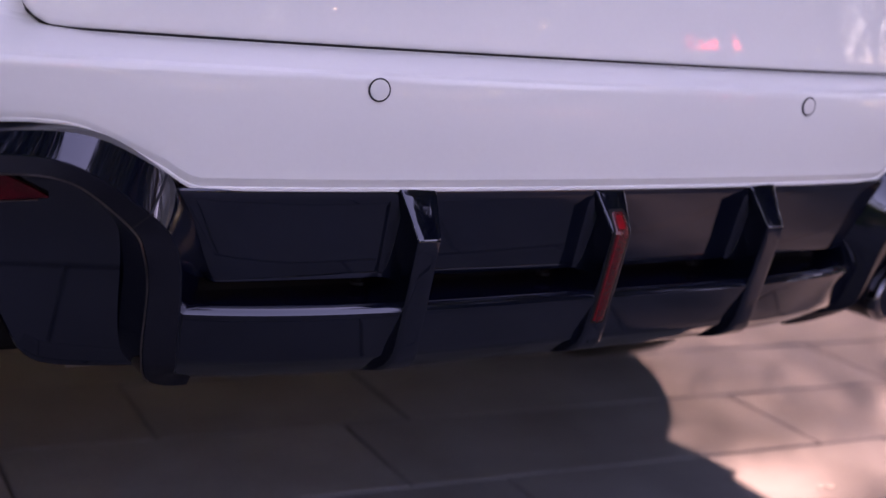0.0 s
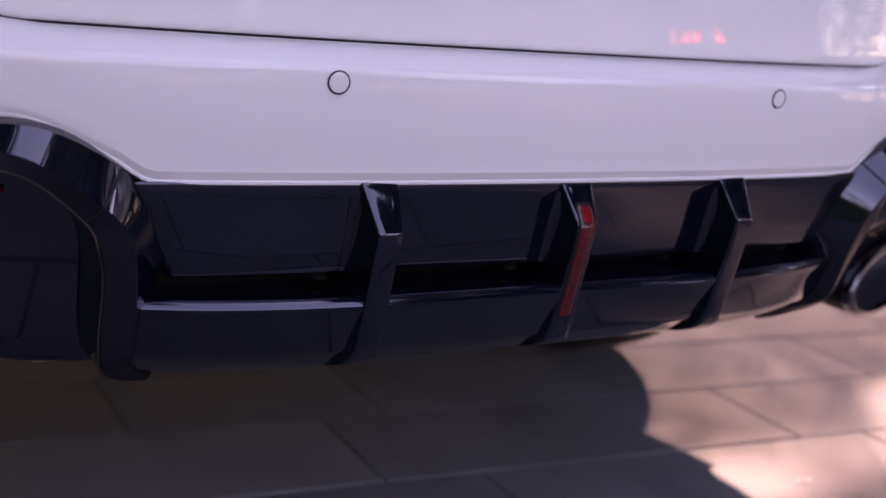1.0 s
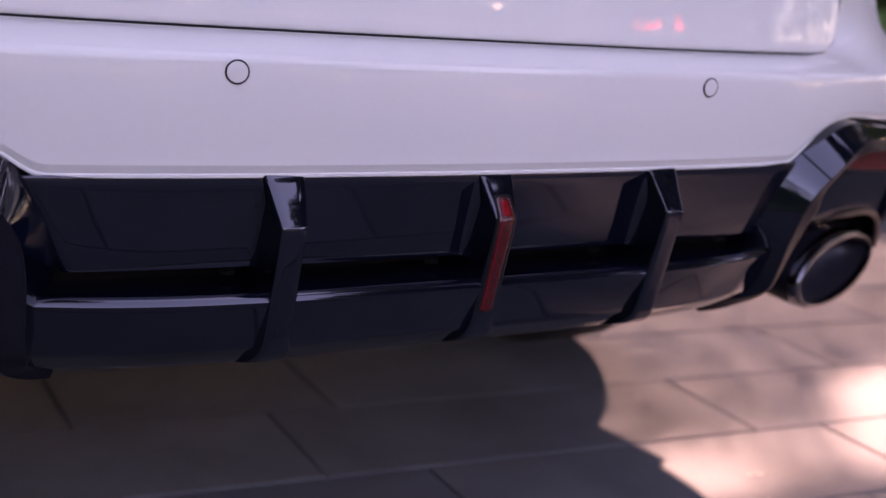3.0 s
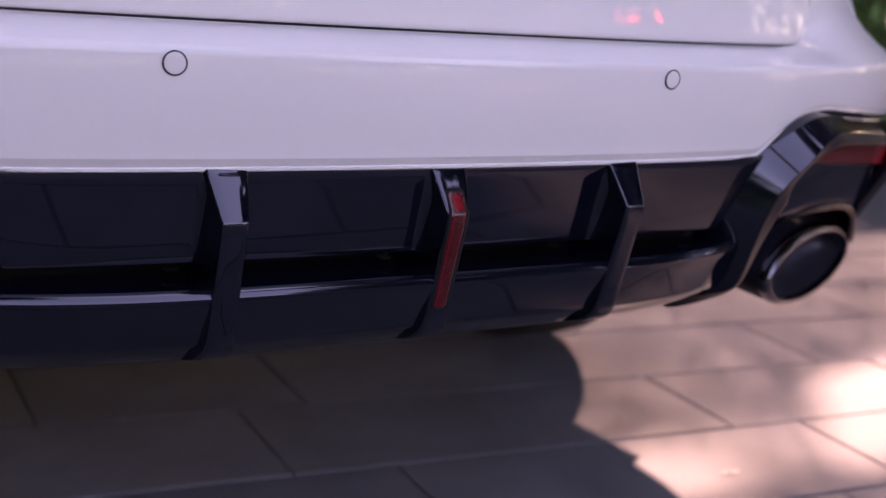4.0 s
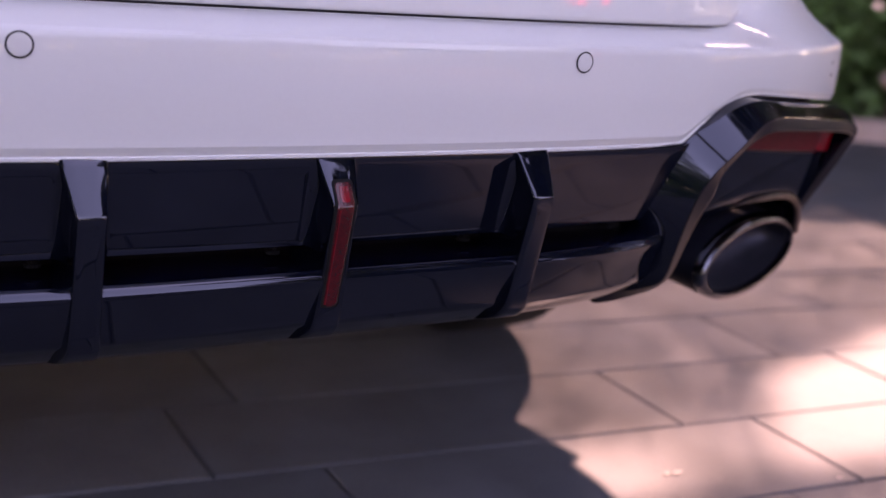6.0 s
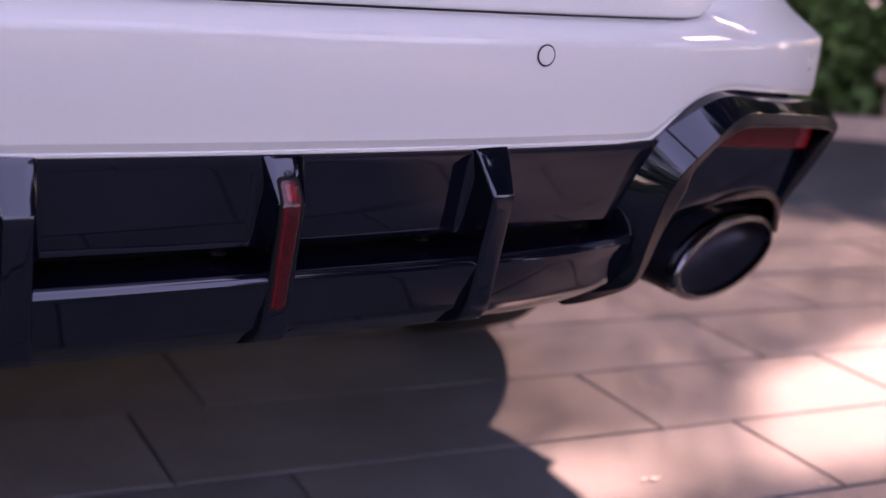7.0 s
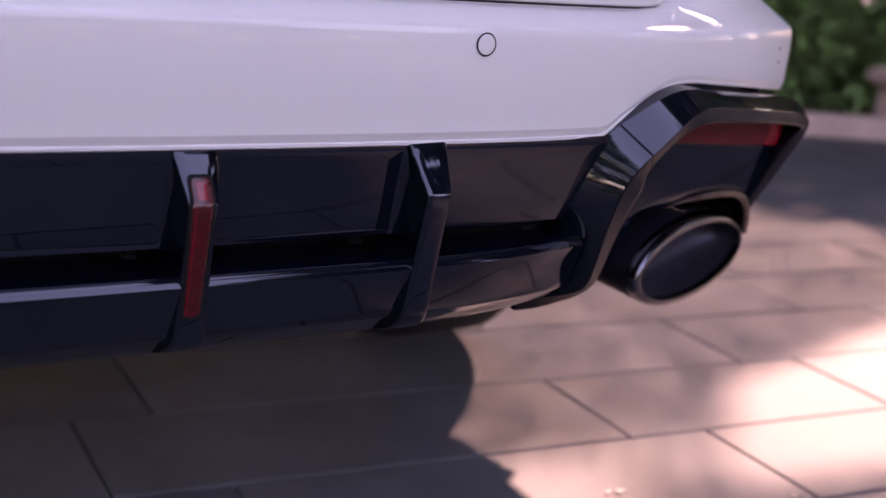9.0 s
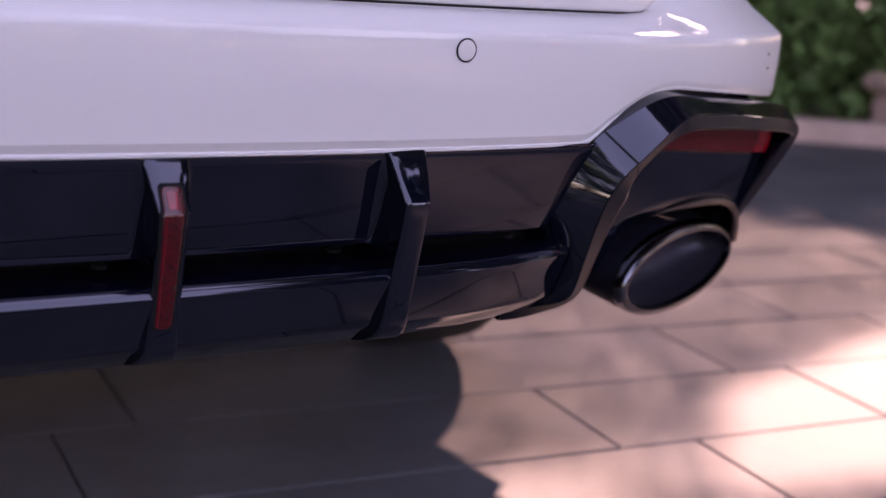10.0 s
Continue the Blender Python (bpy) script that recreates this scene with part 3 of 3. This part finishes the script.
sheet(bm, [[(u * w, y, z + 0.026 - 0.02 * abs(u) ** 3) for u in np.linspace(-1, 1, 9)] for y, z, w in ((0.50, 1.60, 0.62), (0.56, 1.63, 0.63), (0.9, 1.70, 0.62), (1.6, 1.715, 0.63), (2.4, 1.72, 0.64), (2.7, 1.63, 0.64))])
thicken(bm, 0.012)
carpart("roof", bm, WHITE, label="white roof panel")
bm = bmesh.new()
sheet(bm, [[(-w, y, z - 0.03), (-w * 0.5, y, z), (w * 0.5, y, z), (w, y, z - 0.03)] for y, z, w in ((3.45, 1.06, 0.93), (4.0, 1.03, 0.92), (4.5, 0.95, 0.86), (4.72, 0.82, 0.80), (4.76, 0.45, 0.78))])
carpart("bonnet", bm, WHITE, label="white bonnet and nose")
bm = bmesh.new()
box(bm, (-0.70, 0.30, 0.40), (0.70, 0.76, 0.44))
box(bm, (-0.72, 0.74, 0.25), (0.72, 4.6, 0.29))
box(bm, (-0.96, 1.62, 0.25), (0.96, 3.44, 0.288))
carpart("floor_pan", bm, VOID, label="matt black underbody")
bm = bmesh.new()
box(bm, (-0.60, 0.46, 0.29), (0.60, 0.74, 0.41))
bmesh.ops.bevel(bm, geom=bm.edges[:], offset=0.05, segments=4, affect="EDGES")
carpart("silencer", bm, STEEL, label="dull steel exhaust silencer under the tail")


def wheel(x, y):
    s = 1 if x > 0 else -1
    bm = bmesh.new()
    prof = [(0.235, -0.12), (0.245, -0.125), (0.30, -0.128), (0.34, -0.12), (0.357, -0.10), (0.36, -0.06), (0.36, 0.06), (0.357, 0.10), (0.34, 0.12), (0.30, 0.128), (0.245, 0.125), (0.235, 0.12)]
    sheet(bm, [[(x + u, y + r * math.cos(q), ARCH_Z + r * math.sin(q)) for q in (2 * math.pi * k / 48 for k in range(48))] for r, u in prof], closed=True)
    w = carpart("wheel", bm, TYRE, label="black tyre on an alloy wheel")
    bm = bmesh.new()
    sheet(bm, [[(x + u, y + r * math.cos(q), ARCH_Z + r * math.sin(q)) for q in (2 * math.pi * k / 48 for k in range(48))] for r, u in ((0.245, s * 0.12), (0.235, s * 0.118), (0.225, s * 0.09), (0.22, -s * 0.10))], closed=True)
    for k in range(5):
        q = 2 * math.pi * k / 5
        d, e = Vector((0, math.cos(q), math.sin(q))), Vector((0, -math.sin(q), math.cos(q)))
        c = Vector((x + s * 0.10, y, ARCH_Z))
        sheet(bm, [[c + d * r + e * h + Vector((s * o, 0, 0)) for r, h, o in ((0.0, w2, 0.0), (0.08, w2, 0.012), (0.23, w2 * 1.4, 0.0))] for w2 in (-0.03, 0.03)])
    carpart("rim", bm, ALLOY, w, "silver five-spoke rim")
    bm = bmesh.new()
    tube(bm, [(x - s * 0.02, y, ARCH_Z), (x + s * 0.01, y, ARCH_Z)], 0.224, 40)
    carpart("brake_disc", bm, VOID, w, "dark brake disc and backing plate")


for x in (-0.872, 0.872):
    for y in (ARCH_Y, FRONT_Y):
        wheel(x, y)


# ---- surroundings ----
def flat(name, x0, x1, y0, y1, z, mat, label="", category=""):
    bm = bmesh.new()
    bm.faces.new([bm.verts.new(p) for p in ((x0, y0, z), (x1, y0, z), (x1, y1, z), (x0, y1, z))])
    return tagged(link(name, bm, mat, None, "", False), label, category or name, kind="structure")


ground = flat("ground", -1500, 1500, -1500, 1500, -0.012, MORTAR, "sandy ground that carries the paving", "ground")


def leaves(rng, centres, radii, count, size, each=False, shell=0.55):
    """Leaf quads scattered through ellipsoid clumps, denser towards their skins."""
    centres, radii = np.array(centres, float), np.array(radii, float)
    if radii.ndim == 1:
        radii = np.repeat(radii[:, None], 3, 1)
    weight = (radii.prod(1)) ** (2 / 3)
    pick = np.arange(count) if each else rng.choice(len(centres), count, p=weight / weight.sum())
    d = rng.normal(size=(count, 3))
    d /= np.linalg.norm(d, axis=1)[:, None]
    r = shell + (1 - shell) * rng.random(count) ** 0.6
    at = centres[pick] + d * radii[pick] * r[:, None]
    n = d + 0.9 * rng.normal(size=(count, 3))
    n /= np.linalg.norm(n, axis=1)[:, None]
    u = np.cross(n, rng.normal(size=(count, 3)))
    u /= np.linalg.norm(u, axis=1)[:, None]
    v = np.cross(n, u)
    s = size * (0.6 + 0.8 * rng.random(count))[:, None]
    tip, base, left, right = at + u * s, at - u * s, at + v * s * 0.42 + n * s * 0.12, at - v * s * 0.42 + n * s * 0.12
    verts = np.stack([base, right, tip, left], 1).reshape(-1, 3)
    faces = np.arange(count * 4).reshape(-1, 4)
    return verts, faces


def leaf_object(name, verts, faces, mat, parent, label=""):
    me = bpy.data.meshes.new(name)
    me.from_pydata(verts.tolist(), [], faces.tolist())
    me.materials.append(mat)
    ob = new(name, me)
    ob.parent = parent
    if label:
        ob["label"] = label
    return ob


def tree(x, y, height, spread, seed, mat=LEAF, count=5000, leaf=0.09, crown_from=0.4, label="broad-leaved tree with a full green crown", hole=None):
    rng = np.random.default_rng(seed)
    t = tagged(new("tree"), label, "tree")
    t.location = (x, y, 0)
    bm = bmesh.new()
    lean = rng.normal(0, 0.15, 2)
    spine = [(lean[0] * f * f, lean[1] * f * f, height * 0.75 * f) for f in np.linspace(0, 1, 8)]
    tube(bm, spine, [0.014 * height * (1 - 0.75 * f) for f in np.linspace(0, 1, 8)], 10)
    centres, radii = [], []
    for k in range(14):
        q, f = 2.4 * k + rng.random(), crown_from + (0.95 - crown_from) * (k + rng.random()) / 14
        reach = spread * (0.45 + 0.5 * rng.random()) * (1.15 - abs(f - 0.62) * 1.3)
        a = Vector(spine[min(7, int(f * 7))])
        b = Vector((a.x + reach * math.cos(q), a.y + reach * math.sin(q), height * min(0.98, f + 0.10 * rng.random())))
        for j in range(3):
            centres.append(tuple(b + Vector(rng.normal(0, 0.22 * spread, 3)))), radii.append(spread * (0.20 + 0.18 * rng.random()))
        if hole and max(hole(x + p.x, y + p.y, p.z) for p in (b, a.lerp(b, 0.5), a.lerp(b, 0.75))) > 0:
            continue
        tube(bm, [a, a.lerp(b, 0.5) + Vector((0, 0, -0.06 * height)), b], [0.005 * height, 0.003 * height, 0.001 * height], 6)
    part("trunk", bm, BARK, t, "rough brown trunk and limbs")
    verts, faces = leaves(rng, centres, radii, count, leaf)
    if hole:
        mid = verts.reshape(-1, 4, 3).mean(1)
        luck = rng.random(len(mid))
        keep = np.array([hole(*p) < q for p, q in zip(mid + (x, y, 0), luck)])
        verts, faces = verts.reshape(-1, 4, 3)[keep].reshape(-1, 3), np.arange(keep.sum() * 4).reshape(-1, 4)
    leaf_object("crown", verts, faces, mat, t)
    return t


def hedge(x0, y0, x1, y1, height, depth, seed, count, mat=LEAF_DARK, leaf=0.055, label="dense clipped green hedge"):
    rng = np.random.default_rng(seed)
    h = tagged(new("hedge"), label, "hedge")
    h.location = (x0, y0, 0)
    d = Vector((x1 - x0, y1 - y0, 0))
    n = Vector((-d.y, d.x, 0)).normalized()
    centres, radii = [], []
    steps = int(d.length / 0.35)
    for i in range(steps + 1):
        for j in range(int(height / 0.35)):
            p = d * (i / steps) + n * rng.normal(0, depth * 0.22) + Vector((0, 0, 0.12 + 0.35 * j + rng.normal(0, 0.08)))
            centres.append(tuple(p)), radii.append(0.26 + 0.12 * rng.random())
    verts, faces = leaves(rng, centres, radii, count, leaf, shell=0.6)
    verts[:, 2] = np.maximum(verts[:, 2], 0.02)
    leaf_object("foliage", verts, faces, mat, h)
    bm = bmesh.new()
    for i in range(0, steps + 1, 2):
        p = d * (i / steps)
        tube(bm, [p, p + Vector((rng.normal(0, 0.08), rng.normal(0, 0.08), height * 0.5)), p + Vector((rng.normal(0, 0.2), rng.normal(0, 0.2), height * 0.9))], [0.03, 0.02, 0.006], 6)
    part("branchwork", bm, BARK, h, "brown stems")
    return h


hedge(2.3, 5.0, 6.9, 3.35, 2.6, 0.9, 3, 60000)
hedge(2.8, 5.8, 7.6, 4.1, 3.0, 0.9, 6, 40000)
hedge(7.0, 4.6, 11.3, 0.5, 3.3, 0.9, 4, 34000)


# left edge of the sun patch that the low crown is cut to
SUN_EDGE = [(0.02, 1.60), (0.10, 1.50), (0.15, 1.40), (0.17, 1.22), (0.20, 1.05), (0.25, 1.08), (0.32, 1.165), (0.39, 1.245), (0.48, 1.32), (0.55, 1.38), (0.585, 1.45), (0.62, 1.65), (0.65, 1.80), (0.70, 1.93), (0.74, 2.1)]


def lit(gx, gy):
    """The share of leaves cut from the added low crown to shape the sun patches."""
    if gy < 0.02:
        return 0.68 if gx > 1.0 + 0.15 * math.sin(5 * gy) else 1.0
    left = lerp(SUN_EDGE, gy)
    if 0.02 < gy < 0.74 and left < gx < 3.3:
        return 1.0
    if gy > 0.20 and ((gx - 0.69) / 0.17) ** 2 + ((gy - 0.27) / 0.12) ** 2 < 1:
        return 1.0
    return 0.55 if gy > 0.22 and ((gx - 0.95) / 0.45) ** 2 + ((gy - 0.22) / 0.23) ** 2 < 1 else 0.13


def gap(x, y, z):
    """Openings cut in the unseen tall crowns to sun the paving and the rails."""
    gx, gy = x - SUN.x / SUN.z * z, y - SUN.y / SUN.z * z
    if 2.3 < gx < 9.5 and -9.8 < gy < -8.2:
        return 1.0
    return 1.0 if (0.2 if gy > -0.05 else 0.9) < gx < (5.0 if gy > -0.05 else 1.7) and -1.7 < gy < 2.35 else 0.0


# unseen tall trees on the sun side, added to keep the ground shaded
for i, (x, y, h, w) in enumerate(((13.0, 12.5, 13, 4.8), (14.0, 8.0, 14, 5.0), (11.5, 6.2, 12, 4.2), (13.5, -1.0, 13, 4.8), (15.0, -5.5, 14, 5.0), (0.5, 9.5, 15, 5.0), (5.5, 9.0, 15, 5.0), (9.5, 9.5, 15, 5.0), (6.8, 7.4, 14, 4.8))):
    tree(x, y, h, w, 31 + i, LEAF, 30000, 0.13, 0.25, hole=gap, label="unseen tall broad-leaved tree added to shade the paving")


def dapple_tree(x, y, seed, count, leaf):
    """An unseen small tree, its thin crown spread over the paving to dapple it."""
    rng = np.random.default_rng(seed)
    t = tagged(new("tree"), "unseen small tree added to dapple the paving, its crown cut to shape", "tree")
    t.location = (x, y, 0)
    bm = bmesh.new()
    tube(bm, [(0, 0, 0), (-0.1, 0.05, 0.9), (-0.3, 0.0, 1.8), (-0.5, 0.0, 2.3)], [0.07, 0.06, 0.05, 0.03], 8)
    for k in range(5):
        q = 2.2 + 0.5 * k
        r = 2.6 + 0.5 * math.sin(3 * k)
        tube(bm, [(-0.3, 0, 1.8), (-0.3 + 0.5 * r * math.cos(q), 0.5 * r * math.sin(q), 2.2), (-0.3 + r * math.cos(q), r * math.sin(q), 2.25 + 0.15 * math.sin(5 * k))], [0.010, 0.006, 0.003], 5)
    part("trunk", bm, BARK, t, "slim brown trunk and limbs")
    k = np.arange(count)
    g = np.stack([0.1 + 5.1 * ((0.5 + 0.8191725134 * k) % 1), -1.7 + 4.15 * ((0.5 + 0.6710436067 * k) % 1)], 1)
    luck = (0.5 + 0.5497004779 * k) % 1
    z = rng.uniform(1.9, 2.6, count)
    g = np.array([(a, b, c) for (a, b), c, q in zip(g, z, luck) if lit(a, b) <= q])
    at = g + np.outer(g[:, 2], (SUN.x / SUN.z, SUN.y / SUN.z, 0))
    verts, faces = leaves(rng, at - (x, y, 0), np.full(len(at), 0.01), len(at), leaf, each=True)
    leaf_object("crown", verts, faces, LEAF, t)


dapple_tree(6.6, 2.6, 41, 180000, 0.0175)
for x, y, k in ((5.6, 7.2, 51), (8.6, 8.3, 52)):
    tree(x, y, 6.5, 2.3, k, LEAF_DARK, 22000, 0.075, 0.15, hole=gap, label="dense green tree standing behind the hedge")
for x, y, h, w, k, m in ((3.0, -11.0, 4.6, 1.8, 22, LEAF), (10.2, -10.4, 5.0, 2.0, 23, LEAF_WARM), (-9.0, -9.5, 4.0, 1.9, 24, LEAF), (0.2, -14.0, 4.4, 1.8, 25, LEAF)):
    tree(x, y, h, w, k, m, 12000, 0.075, 0.42)


tree(-2.2, 8.0, 12.0, 4.2, 63, LEAF, 24000, 0.10, 0.12, label="broad-leaved tree beside the parked car")

# two unseen trees added to darken the ground at the car's left
tree(-3.3, 2.6, 10.5, 4.6, 61, LEAF, 30000, 0.10, 0.5, label="unseen broad-leaved tree that blocks the sky above the car's left")
tree(-5.4, -2.0, 9.5, 3.4, 65, LEAF, 34000, 0.10, 0.35, label="unseen broad-leaved tree that blocks the sky at the left")
tree(5.0, -0.5, 9.5, 2.8, 66, LEAF_WARM, 40000, 0.09, 0.5, label="broad-leaved tree with yellow-green leaves over the paving")
tree(7.8, -0.8, 12.5, 3.0, 62, LEAF, 34000, 0.10, 0.5, label="tall broad-leaved tree at the roadside")
tree(5.7, -5.0, 9.0, 2.5, 64, LEAF_WARM, 60000, 0.085, 0.38, label="broad-leaved tree with sunlit yellow-green leaves")
# unseen hedges at the left, added to hold low skylight off the ground
hedge(-2.6, -3.0, -2.6, -0.8, 2.7, 0.8, 7, 9000)
hedge(-2.6, -0.8, -2.6, 6.0, 3.8, 0.9, 11, 34000)
# added far hedge that cuts off the bright sky near the horizon
hedge(-13.0, -10.0, 13.0, -11.5, 3.8, 0.9, 9, 44000, leaf=0.11, label="unseen tall green hedge added to block the low sky behind")
hedge(11.3, 0.9, 12.5, -7.0, 4.2, 0.9, 8, 34000)
hedge(12.3, -6.6, 13.6, -12.0, 4.0, 0.9, 10, 24000, leaf=0.08)


def pillar(x, y, w, h):
    p = tagged(new("stone_pillar"), "low tan sandstone pillar stub beside the hedge", "pillar")
    p.location = (x, y, 0)
    for name, r, z0, z1 in (("shaft", w, 0.0, h), ("cap", w * 1.25, h, h + 0.10)):
        bm = bmesh.new()
        box(bm, (-r, -r, z0), (r, r, z1))
        bmesh.ops.bevel(bm, geom=bm.edges[:], offset=0.03, segments=2, affect="EDGES")
        part(name, bm, TAN, p)


pillar(5.42, 3.2, 0.22, 0.24)

# low planting bed with a kerb along the hedge
bm = bmesh.new()
grid = []
for y, z in ((-0.55, -0.01), (-0.55, 0.10), (-0.53, 0.115), (-0.43, 0.115), (-0.41, 0.10)):
    grid.append([(2.0 + t * 6.0, 4.58 - t * 2.3 + y, z) for t in np.linspace(0, 1, 12)])
sheet(bm, grid)
tagged(link("kerb", bm, TAN, None, "", False), "low tan stone kerb of the planting bed", "kerb", kind="structure")
bm = bmesh.new()
sheet(bm, [[(2.0 + t * 6.0, 4.58 - t * 2.3 + y, 0.06 + 0.03 * math.sin(9 * t + y)) for t in np.linspace(0, 1, 24)] for y in (-0.42, 0.0, 0.6, 1.4)])
tagged(link("planting_bed", bm, SOIL), "dry brown soil bed under the hedge", "soil", kind="structure")


def streak_rail(x0, x1, y, heights, spacing=1.3):
    """Unseen square posts and flat timber rails, added for streaks on the bumper."""
    w = tagged(new("streak_rail"), "unseen low pale timber rail added for reflected streaks", "fence", group="rail fences")
    w.location = (x0, y, 0)
    n = max(1, round((x1 - x0) / spacing))
    for i in range(n + 1):
        x = (x1 - x0) * i / n
        bm = bmesh.new()
        box(bm, (x - 0.03, -0.09, 0), (x + 0.03, -0.03, max(heights) + 0.06))
        bmesh.ops.bevel(bm, geom=bm.edges[:], offset=0.006, segments=1, affect="EDGES")
        part("post", bm, BARK, w, smooth=False)
    for z in heights:
        bm = bmesh.new()
        box(bm, (-0.1, -0.028, z - 0.03), (x1 - x0 + 0.1, 0.0, z + 0.03))
        bmesh.ops.bevel(bm, geom=bm.edges[:], offset=0.006, segments=1, affect="EDGES")
        part("rail", bm, STREAK_WOOD, w, smooth=False)


# made-up rails, set where their reflections draw streaks on the bumper
streak_rail(3.6, 6.5, -8.3, (0.395,))
streak_rail(5.7, 7.3, -8.9, (0.23,))


# ---- lamps and sign across the street ----
def street_lamp(x, y):
    t = tagged(new("street_lamp"), "slim dark lamp post with two warm lit globes", "street lamp", group="street lamps")
    t.location = (x, y, 0)
    bm = bmesh.new()
    tube(bm, [(0, 0, 0), (0, 0, 0.12), (0, 0, 0.2), (0, 0, 2.25)], [0.09, 0.09, 0.045, 0.03], 10)
    part("post", bm, SATIN, t)
    for z in (1.6, 2.16):
        bm = bmesh.new()
        bmesh.ops.create_uvsphere(bm, u_segments=16, v_segments=10, radius=0.018)
        bmesh.ops.translate(bm, verts=bm.verts, vec=(0, 0.11, z))
        part("globe", bm, BULB, t, "warm lit glass globe")
        bm = bmesh.new()
        tube(bm, [(0, 0, z - 0.08), (0, 0.11, z - 0.07), (0, 0.11, z - 0.03)], 0.014, 6)
        part("arm", bm, SATIN, t)


street_lamp(6.2, -9.5)
street_lamp(2.5, -9.5)


def led_sign(x, y, z, turn, count=5):
    t = tagged(new("led_sign"), "red lit lettering on a slim metal frame with two posts", "sign")
    t.matrix_basis = pose(x, y, 0, 0, 0, turn)
    for h in (-0.25, 0.25):
        bm = bmesh.new()
        box(bm, (-0.75, -0.02, z + h - 0.015), (0.75, 0.02, z + h + 0.015))
        part("rail", bm, ALLOY, t)
    for s in (-0.6, 0.6):
        bm = bmesh.new()
        tube(bm, [(s, 0, 0), (s, 0, z - 0.2)], 0.03, 8)
        part("post", bm, SATIN, t)
    for k in range(count):
        bm = bmesh.new()
        box(bm, (-0.55 + 0.24 * k, 0.05, z - 0.19), (-0.49 + 0.24 * k, 0.06, z + 0.19 - 0.06 * (k % 2)))
        box(bm, (-0.49 + 0.24 * k, 0.05, z - 0.19), (-0.38 + 0.24 * k, 0.06, z - 0.12 + 0.10 * (k % 3)))
        part("letter_bar", bm, LED, t, "red lit bar of the lettering")


led_sign(9.6, -8.9, 1.95, 46)
led_sign(-2.7, -9.2, 2.75, 0, 3)


# ---- fallen leaf ----
def dead_leaf(x, y, turn, size):
    bm = bmesh.new()
    grid = []
    for i in range(9):
        u = -1 + i / 4
        w = 0.42 * (1 - u * u) + 0.03
        grid.append([(size * u, size * w * v, 0.002 + size * (0.05 * u * u + 0.08 * v * v * (1 - 0.5 * u))) for v in (-1, -0.5, 0, 0.5, 1)])
    sheet(bm, grid)
    thicken(bm, 0.0006)
    tube(bm, [(size, 0, 0.003 + 0.03 * size), (size * 1.4, 0.1 * size, 0.003)], 0.0006, 5)
    ob = tagged(link("dead_leaf", bm, DRY), "curled dry brown leaf on the paving", "leaf")
    ob.matrix_basis = pose(x, y, 0.0, 0, 0, turn)


dead_leaf(0.842, 0.252, 5, 0.011)
dead_leaf(0.822, 0.257, 20, 0.008)
dead_leaf(1.13, 0.13, -30, 0.006)

# ---- paving slabs ----
paving = tagged(new("paving"), "grey granite paving slabs with dark joints", "paving", kind="structure")
ROW, DIP, GAP = 0.2945, -0.106, 0.0042
KNOWN = {0: [-1.2, -0.75, 0.25, 1.17, 1.82], 1: [-1.25, -0.592, 0.061, 1.004, 1.66], 2: [-0.95, -0.307, 0.205, 1.52, 2.18]}
rng = random.Random(5)
rest = []
slab_count = 0
for row in range(-30, 34):
    y0, x = 0.231 + ROW * row, -10.0 + rng.random() * 0.6
    cuts = []
    while x < 12.0:
        cuts.append(x)
        x += rng.choice((0.6, 0.64, 0.66, 0.9, 0.94))
    if row in KNOWN:
        k = KNOWN[row]
        cuts = [c for c in cuts if c < k[0] - 0.35] + k + [c for c in cuts if c > k[-1] + 0.35]
    for a, b in zip(cuts, cuts[1:]):
        g, z = GAP / 2, rng.uniform(-0.0012, 0.0012)
        pts = []
        for inset, h in ((0.0, -0.02), (0.0, -0.0025), (0.003, 0.0)):
            e = g + inset
            pts += [(px, py + DIP * px, h + z) for px, py in ((a + e, y0 + e), (b - e, y0 + e), (b - e, y0 + ROW - e), (a + e, y0 + ROW - e))]
        faces = [(0, 1, 5, 4), (1, 2, 6, 5), (2, 3, 7, 6), (3, 0, 4, 7), (4, 5, 9, 8), (5, 6, 10, 9), (6, 7, 11, 10), (7, 4, 8, 11), (8, 9, 10, 11)]
        if -1.6 < a < 3.4 and -8 < row < 11 and slab_count < 300:
            slab_count += 1
            me = bpy.data.meshes.new("slab")
            me.from_pydata(pts, [], faces)
            me.materials.append(STONE)
            new("slab", me).parent = paving
        else:
            rest.append((pts, faces))
verts, faces = [], []
for p, f in rest:
    faces += [tuple(i + len(verts) for i in q) for q in f]
    verts += p
me = bpy.data.meshes.new("far_slabs")
me.from_pydata(verts, [], faces)
me.materials.append(STONE)
tagged(new("far_slabs", me), "grey granite paving slabs", kind="stuff").parent = paving
